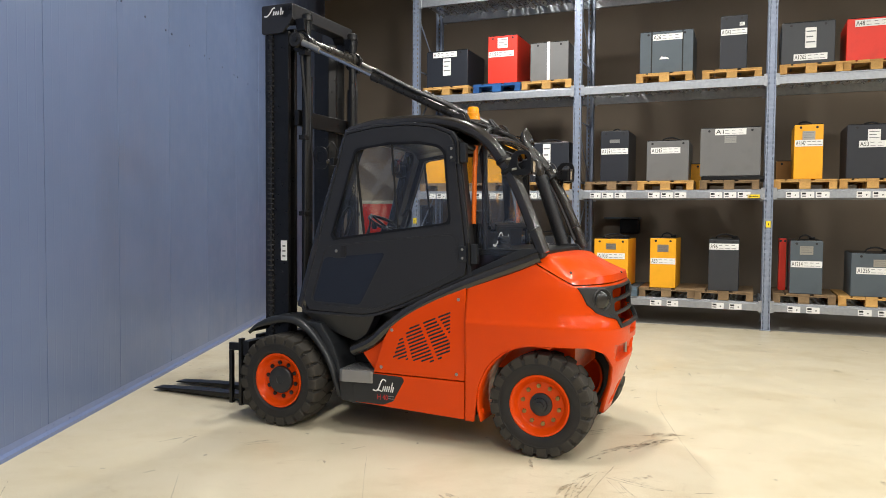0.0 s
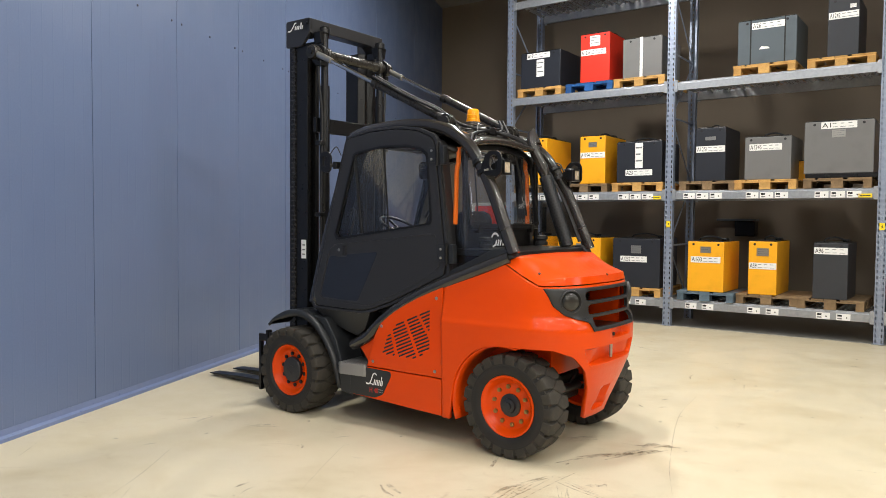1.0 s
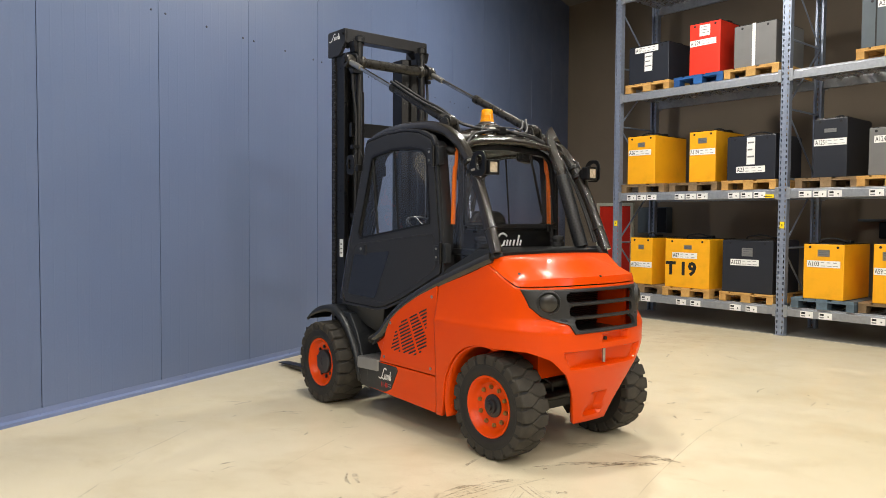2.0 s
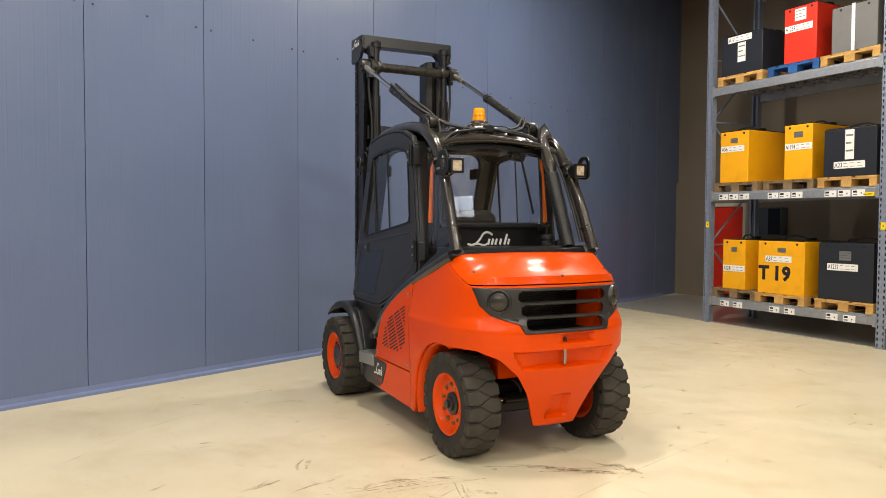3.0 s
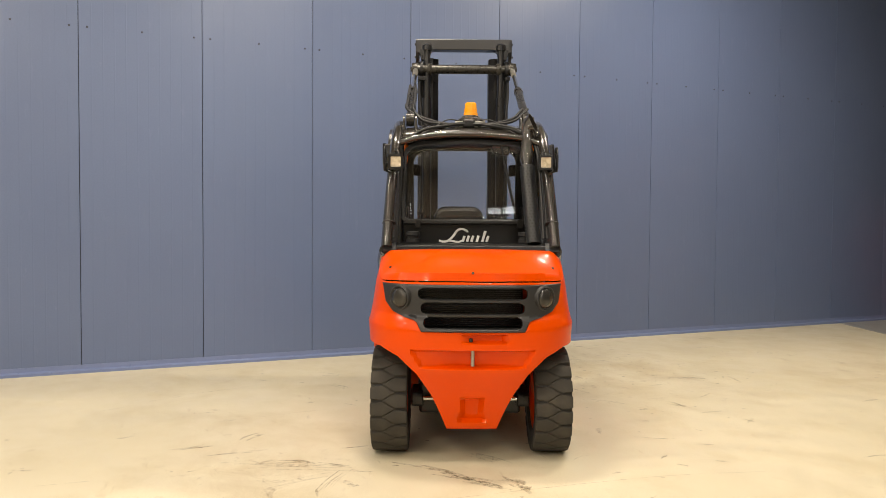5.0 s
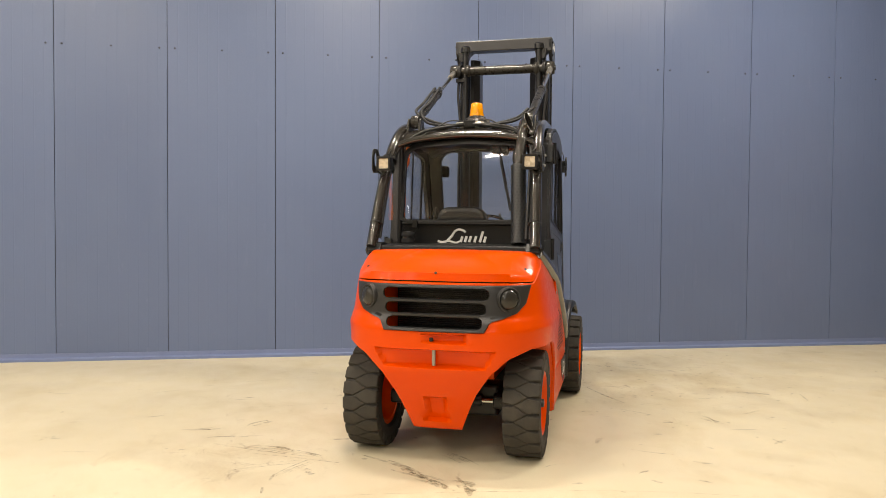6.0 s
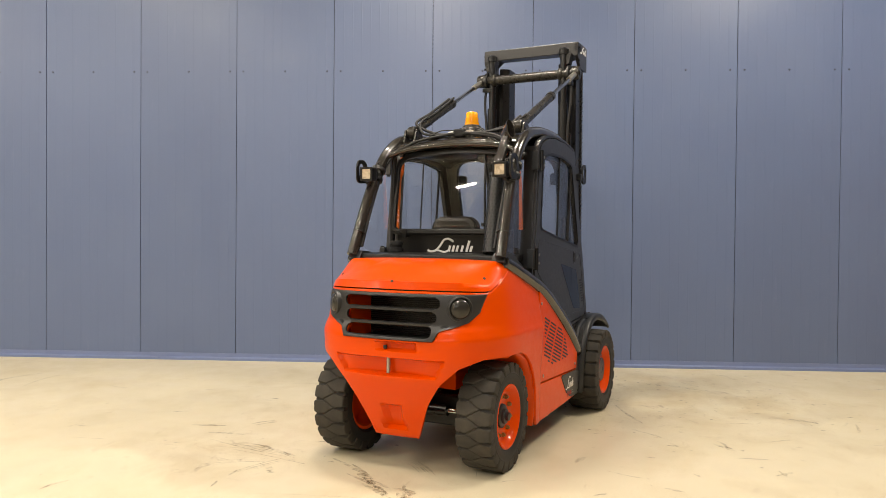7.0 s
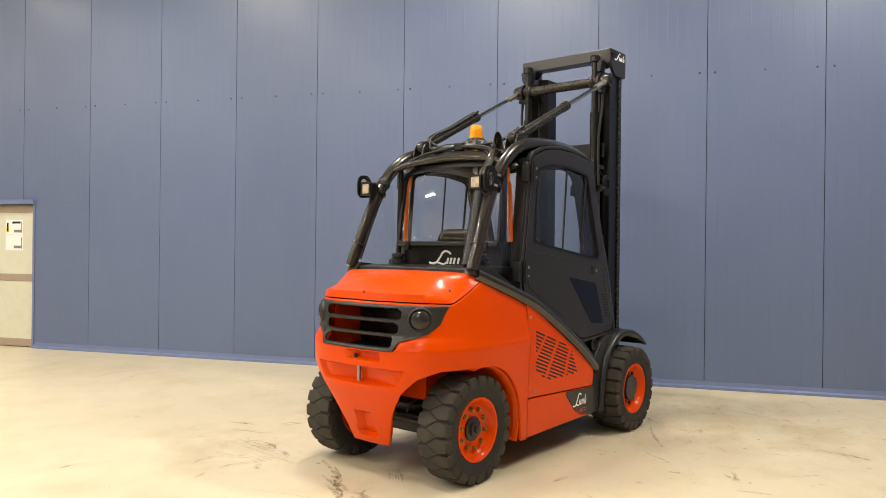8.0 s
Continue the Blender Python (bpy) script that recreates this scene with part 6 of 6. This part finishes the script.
side = Vector((0.707, -0.707, 0))
mouth = [((0.362, -0.416, 2.13), (0.3, 0.0, 0.95), 0.040, 0.040), ((0.388, -0.420, 2.185), (0.15, -0.05, 0.98), 0.043, 0.044), ((0.396, -0.430, 2.222), (-0.3, -0.3, 0.9), 0.044, 0.052),
         ((0.383, -0.444, 2.240), (-0.5, -0.5, 0.7), 0.037, 0.070), ((0.366, -0.462, 2.250), (-0.62, -0.62, 0.47), 0.030, 0.084), ((0.366, -0.462, 2.250), (-0.62, -0.62, 0.47), 0.025, 0.079),
         ((0.390, -0.440, 2.235), (-0.5, -0.5, 0.7), 0.024, 0.060), ((0.388, -0.425, 2.19), (0.1, -0.1, 0.98), 0.034, 0.034), ((0.37, -0.418, 2.14), (0.3, 0.0, 0.95), 0.01, 0.01)]
rings = []
for c, nrm, ra, rb in mouth:
    upv = Vector(nrm).normalized().cross(side).normalized()
    rings.append([Vector(c) + side * (ra * math.cos(2 * math.pi * j / 24)) + upv * (rb * math.sin(2 * math.pi * j / 24)) for j in range(25)])
part("tip", sheet(rings), TUBE_PAINT, exhaust, "open duck-bill tail tip", 50)

# ---- mast, carriage, forks ----
mast = part("mast", box(2.01, 2.05, -0.40, 0.40, 2.315, 2.44), BLACK, TRUCK, "tall black two-stage lifting mast", bevel=0.006)
for s in (1, -1):
    rail = [(2.09, 0.425), (2.315, 0.425), (2.315, 0.39), (2.28, 0.34), (2.13, 0.34), (2.09, 0.39)]
    part("outer_rail", prism([(x, y * s) for x, y in rail], 0.10, 3.06, "z"), BLACK, mast, bevel=0.006)
    part("inner_rail", prism([(x + 0.01, (y - 0.10) * s) for x, y in rail], 0.12, 3.10, "z"), BLACK, mast, bevel=0.006)
    part("lift_cylinder", tube([(1.965, 0.345 * s, 0.45), (1.965, 0.345 * s, 2.70)], 0.042, 16), BLACK, mast, "black lift cylinder", 50)
    part("lift_rod", tube([(1.965, 0.345 * s, 2.70), (1.965, 0.345 * s, 3.18)], 0.030, 14), BLACK, mast, smooth=50)
    chain = bmesh.new()
    for i in range(62):
        z = 0.55 + i * 0.041
        box(2.238, 2.262, 0.4255 * s, 0.438 * s, z, z + 0.030, chain)
        tube([(2.224, 0.431 * s, z + 0.034), (2.278, 0.431 * s, z + 0.034)], 0.009, 6, chain)
    part("lift_chain", chain, CYLINDER, mast, "black leaf chain")
    plate = part("end_plate", prism(rounded([(2.03, 3.15), (2.03, 3.265), (2.325, 3.265), (2.325, 3.04), (2.13, 3.04), (2.09, 3.08)], 0.02), 0.425 * s, 0.455 * s), DOOR_PAINT, mast, "dark end plate with a white maker's mark", bevel=0.004)
    mark = bmesh.new()
    tube(smooth_path([(0.0, 0, 0.006), (0.03, 0, 0.004), (0.06, 0, 0.03), (0.08, 0, 0.055), (0.10, 0, 0.058)], 4), 0.006, 6, mark)
    for a, hgt in ((0.085, 0.034), (0.105, 0.034), (0.125, 0.034), (0.15, 0.055), (0.166, 0.03)):
        tube([(a, 0, 0.006), (a + 0.008, 0, hgt)], 0.007, 6, mark)
    part("maker_mark", moved(mark, (pose(2.30, 0.456 * s, 3.175, 0, 0, 180) if s > 0 else pose(2.11, 0.456 * s, 3.175)) @ Matrix.Diagonal((1.05, 0.2, 1.1, 1))), WHITE, plate)
    hose = smooth_path([(1.985, 0.40 * s, 3.02), (1.965, 0.415 * s, 2.75), (1.95, 0.39 * s, 2.45), (1.945, 0.40 * s, 2.0), (1.95, 0.40 * s, 1.4), (1.96, 0.40 * s, 0.9)], 5)
    part("hose", tube(hose, 0.012, 8), INK, mast, "black hydraulic hose", 50)
    for z in (2.86, 2.20, 1.60):
        part("hose_clip", box(1.93, 1.99, 0.37 * s - 0.02, 0.43 * s + 0.0, z, z + 0.035), BLACK, mast, bevel=0.004)
    # tilt cylinder from the mast head down to the roof
    a, m_, b = Vector((1.985, 0.452 * s, 2.970)), Vector((1.30, 0.445 * s, 2.642)), Vector((0.60, 0.438 * s, 2.303))
    tilt = part("tilt_cylinder", tube([m_, m_ + (b - m_) * 0.96], 0.033, 16), CYLINDER, TRUCK, "dark tilt cylinder with a chrome rod", 50)
    part("rod", tube([a, m_], 0.017, 14), CHROME, tilt, "chrome piston rod", 50)
    part("rod_neck", tube([a, a + (m_ - a) * 0.30], 0.025, 14), STEEL, tilt, smooth=50)
    part("gland", tube([m_ - (b - m_) * 0.02, m_ + (b - m_) * 0.05], 0.038, 16), CYLINDER, tilt, smooth=40)
    part("rod_eye", lathe([(0.02, -0.035), (0.055, -0.035), (0.06, -0.02), (0.06, 0.02), (0.055, 0.035), (0.02, 0.035)], a, "y", 24), CYLINDER, tilt, smooth=40)
    part("eye_pin", lathe([(0.024, -0.045), (0.024, 0.045)], a, "y", 16), BLACK, tilt, smooth=40)
    part("foot_eye", lathe([(0.018, -0.03), (0.048, -0.03), (0.052, 0.0), (0.048, 0.03), (0.018, 0.03)], b, "y", 20), CYLINDER, tilt, smooth=40)
    for q in (-0.045, 0.045):
        part("foot_lug", prism(rounded([(0.52, 2.19), (0.56, 2.33), (0.64, 2.33), (0.69, 2.20)], 0.03), 0.44 * s + q - 0.008, 0.44 * s + q + 0.008), CYLINDER, TRUCK, bevel=0.003)
    part("rod_bracket", prism(rounded([(2.05, 3.03), (1.97, 3.05), (1.90, 3.0), (1.90, 2.92), (1.98, 2.88), (2.05, 2.9)], 0.03), 0.38 * s, 0.41 * s), BLACK, mast, bevel=0.004)
    # hydraulic hoses along the cylinders and over the roof
    for off, lift, r in ((0.026, 0.036, 0.011), (-0.018, 0.042, 0.010)):
        run = [a + (m_ - a) * 0.12 + Vector((0, off, lift)), m_ + Vector((0, off, lift + 0.012)), m_ + (b - m_) * 0.5 + Vector((0, off * 1.3, lift)), m_ + (b - m_) * 0.86 + Vector((0, off, lift + 0.01))]
        if off > 0:
            run += [Vector((0.62, 0.33 * s, 2.315)), Vector((0.56, 0.16 * s, 2.268)), Vector((0.535, 0.03 * s, 2.272))]
        else:
            run += [Vector((0.58, 0.35 * s, 2.30)), Vector((0.50, 0.22 * s, 2.262)), Vector((0.505, 0.03 * s, 2.262))]
        part("cylinder_hose", tube(smooth_path(run[(1 if s > 0 else 3):], 5), r, 8), INK, tilt, "black hydraulic hose", 60)
    for q in ((0.3, 0.62, 0.9) if s > 0 else (0.93,)):
        c = m_ + (b - m_) * q
        part("hose_strap", lathe([(0.034, -0.005), (0.0355, 0.0), (0.034, 0.005)], (0, 0, 0), "x", 16), INK, tilt).matrix_basis = Matrix.Translation(c) @ Vector((1, 0, 0)).rotation_difference((b - m_).normalized()).to_matrix().to_4x4()
    for off in ((0.0,) if s > 0 else (0.0, 0.026)):
        h3 = smooth_path([(0.515, (0.06 + off) * s, 2.262), (0.465, 0.22 * s, 2.235 + off * 0.5), (0.43, 0.36 * s, 2.195 + off * 0.4), (0.345, (0.485 - off * 0.6) * s, 2.085), (0.235, (0.515 - off) * s, 1.92), (0.108, (0.52 - off) * s, 1.67), (0.0, (0.522 - off) * s, 1.42)], 5)
        part("pillar_hose", tube(h3, 0.0105 - off * 0.03, 8), INK, TRUCK, "black hose down the rear post", 60)
    for cx, cz in ((0.012, 1.52),):
        band_ = lathe([(0.046, -0.003), (0.0475, 0.0), (0.046, 0.003)], (0, 0, 0), "z", 18)
        part("cable_tie", moved(band_, pose(cx, (GY - 0.012) * s, cz, 0, 27, 0)), INK, TRUCK)
    part("hose_fitting", tube([(0.53, 0.03 * s, 2.272), (0.545, 0.10 * s, 2.270)], 0.017, 8), STEEL, TRUCK, smooth=40)
    part("hose_fitting", tube([(0.50, 0.03 * s, 2.260), (0.505, 0.09 * s, 2.258)], 0.015, 8), BLACK, TRUCK, smooth=40)
    thin = smooth_path([(0.66, 0.05 * s, 2.30), (0.52, 0.16 * s, 2.292), (0.44, 0.30 * s, 2.20), (0.37, 0.45 * s, 2.12)], 5)
    part("beacon_cable", tube(thin, 0.005, 6), INK, TRUCK, smooth=60)
part("cross_tube", tube([(1.965, -0.44, 2.965), (1.965, 0.44, 2.965)], 0.042, 20), CYLINDER, mast, "dark cross tube at the mast head", 50)
part("head_beam", prism(rounded([(-0.455, 3.145), (-0.455, 3.263), (0.455, 3.263), (0.455, 3.145), (0.36, 3.11), (0.30, 3.165), (-0.30, 3.165), (-0.36, 3.11)], 0.015), 2.03, 2.15, "x"), DOOR_PAINT, mast, "dark head beam", bevel=0.006)
for s in (1, -1):
    part("head_lug", prism(rounded([(0.30 * s, 3.15), (0.42 * s, 3.15), (0.40 * s, 3.05), (0.33 * s, 3.05)], 0.015), 1.95, 2.03, "x"), BLACK, mast, bevel=0.004)
    part("rod_head", lathe([(0.045, 3.14), (0.045, 3.185), (0.025, 3.20)], (1.965, 0.345 * s, 0), "z", 16), BLACK, mast, smooth=40)
    for z in (3.10, 3.22):
        part("plate_bolt", lathe([(0.012, 0.455 * s), (0.012, 0.463 * s), (0.006, 0.466 * s)], (2.06, 0, z), "y", 8), BLACK, mast)
    part("tube_collar", lathe([(0.05, 0.30 * s), (0.058, 0.31 * s), (0.058, 0.335 * s), (0.05, 0.345 * s)], (1.965, 0, 2.965), "y", 20), CYLINDER, mast, smooth=40)
part("sticker", box(2.10, 2.16, 0.4305, 0.4315, 1.24, 1.40), WHITE, mast, "white sticker")
for z in (1.27, 1.31, 1.35):
    part("print_bar", box(2.115, 2.145, 0.4315, 0.4320, z, z + 0.012), GREY_INK, mast)
part("manifold", box(0.49, 0.56, -0.045, 0.045, 2.235, 2.295), BLACK, TRUCK, bevel=0.01)
part("manifold_fitting", tube([(0.525, -0.07, 2.25), (0.525, 0.07, 2.25)], 0.016, 8), STEEL, TRUCK, smooth=50)

carriage = part("fork_carriage", box(2.40, 2.47, -0.53, 0.53, 0.46, 0.58), BLACK, TRUCK, "black fork carriage", bevel=0.006)
part("lower_bar", box(2.40, 2.47, -0.53, 0.53, 0.06, 0.17), BLACK, carriage, bevel=0.006)
for s in (1, -1):
    part("end_bar", box(2.47, 2.50, 0.49 * s, 0.54 * s, 0.05, 0.60), BLACK, carriage, bevel=0.004)
    part("side_plate", box(2.32, 2.40, 0.26 * s, 0.32 * s, 0.08, 0.62), BLACK, carriage, bevel=0.004)
    part("guide_arm", box(2.50, 2.60, 0.50 * s, 0.535 * s, 0.50, 0.56), BLACK, carriage, bevel=0.004)
    part("guide_bar", box(2.57, 2.60, 0.50 * s, 0.535 * s, 0.06, 0.50), BLACK, carriage, bevel=0.004)
for y in (0.235, -0.045):
    blade = prism([(2.475, 0.02), (2.475, 0.60), (2.52, 0.60), (2.525, 0.075), (3.25, 0.055), (3.66, 0.032), (3.66, 0.022)], y - 0.06, y + 0.06)
    part("fork", blade, BLACK, carriage, "black steel fork lowered to the floor", bevel=0.005)
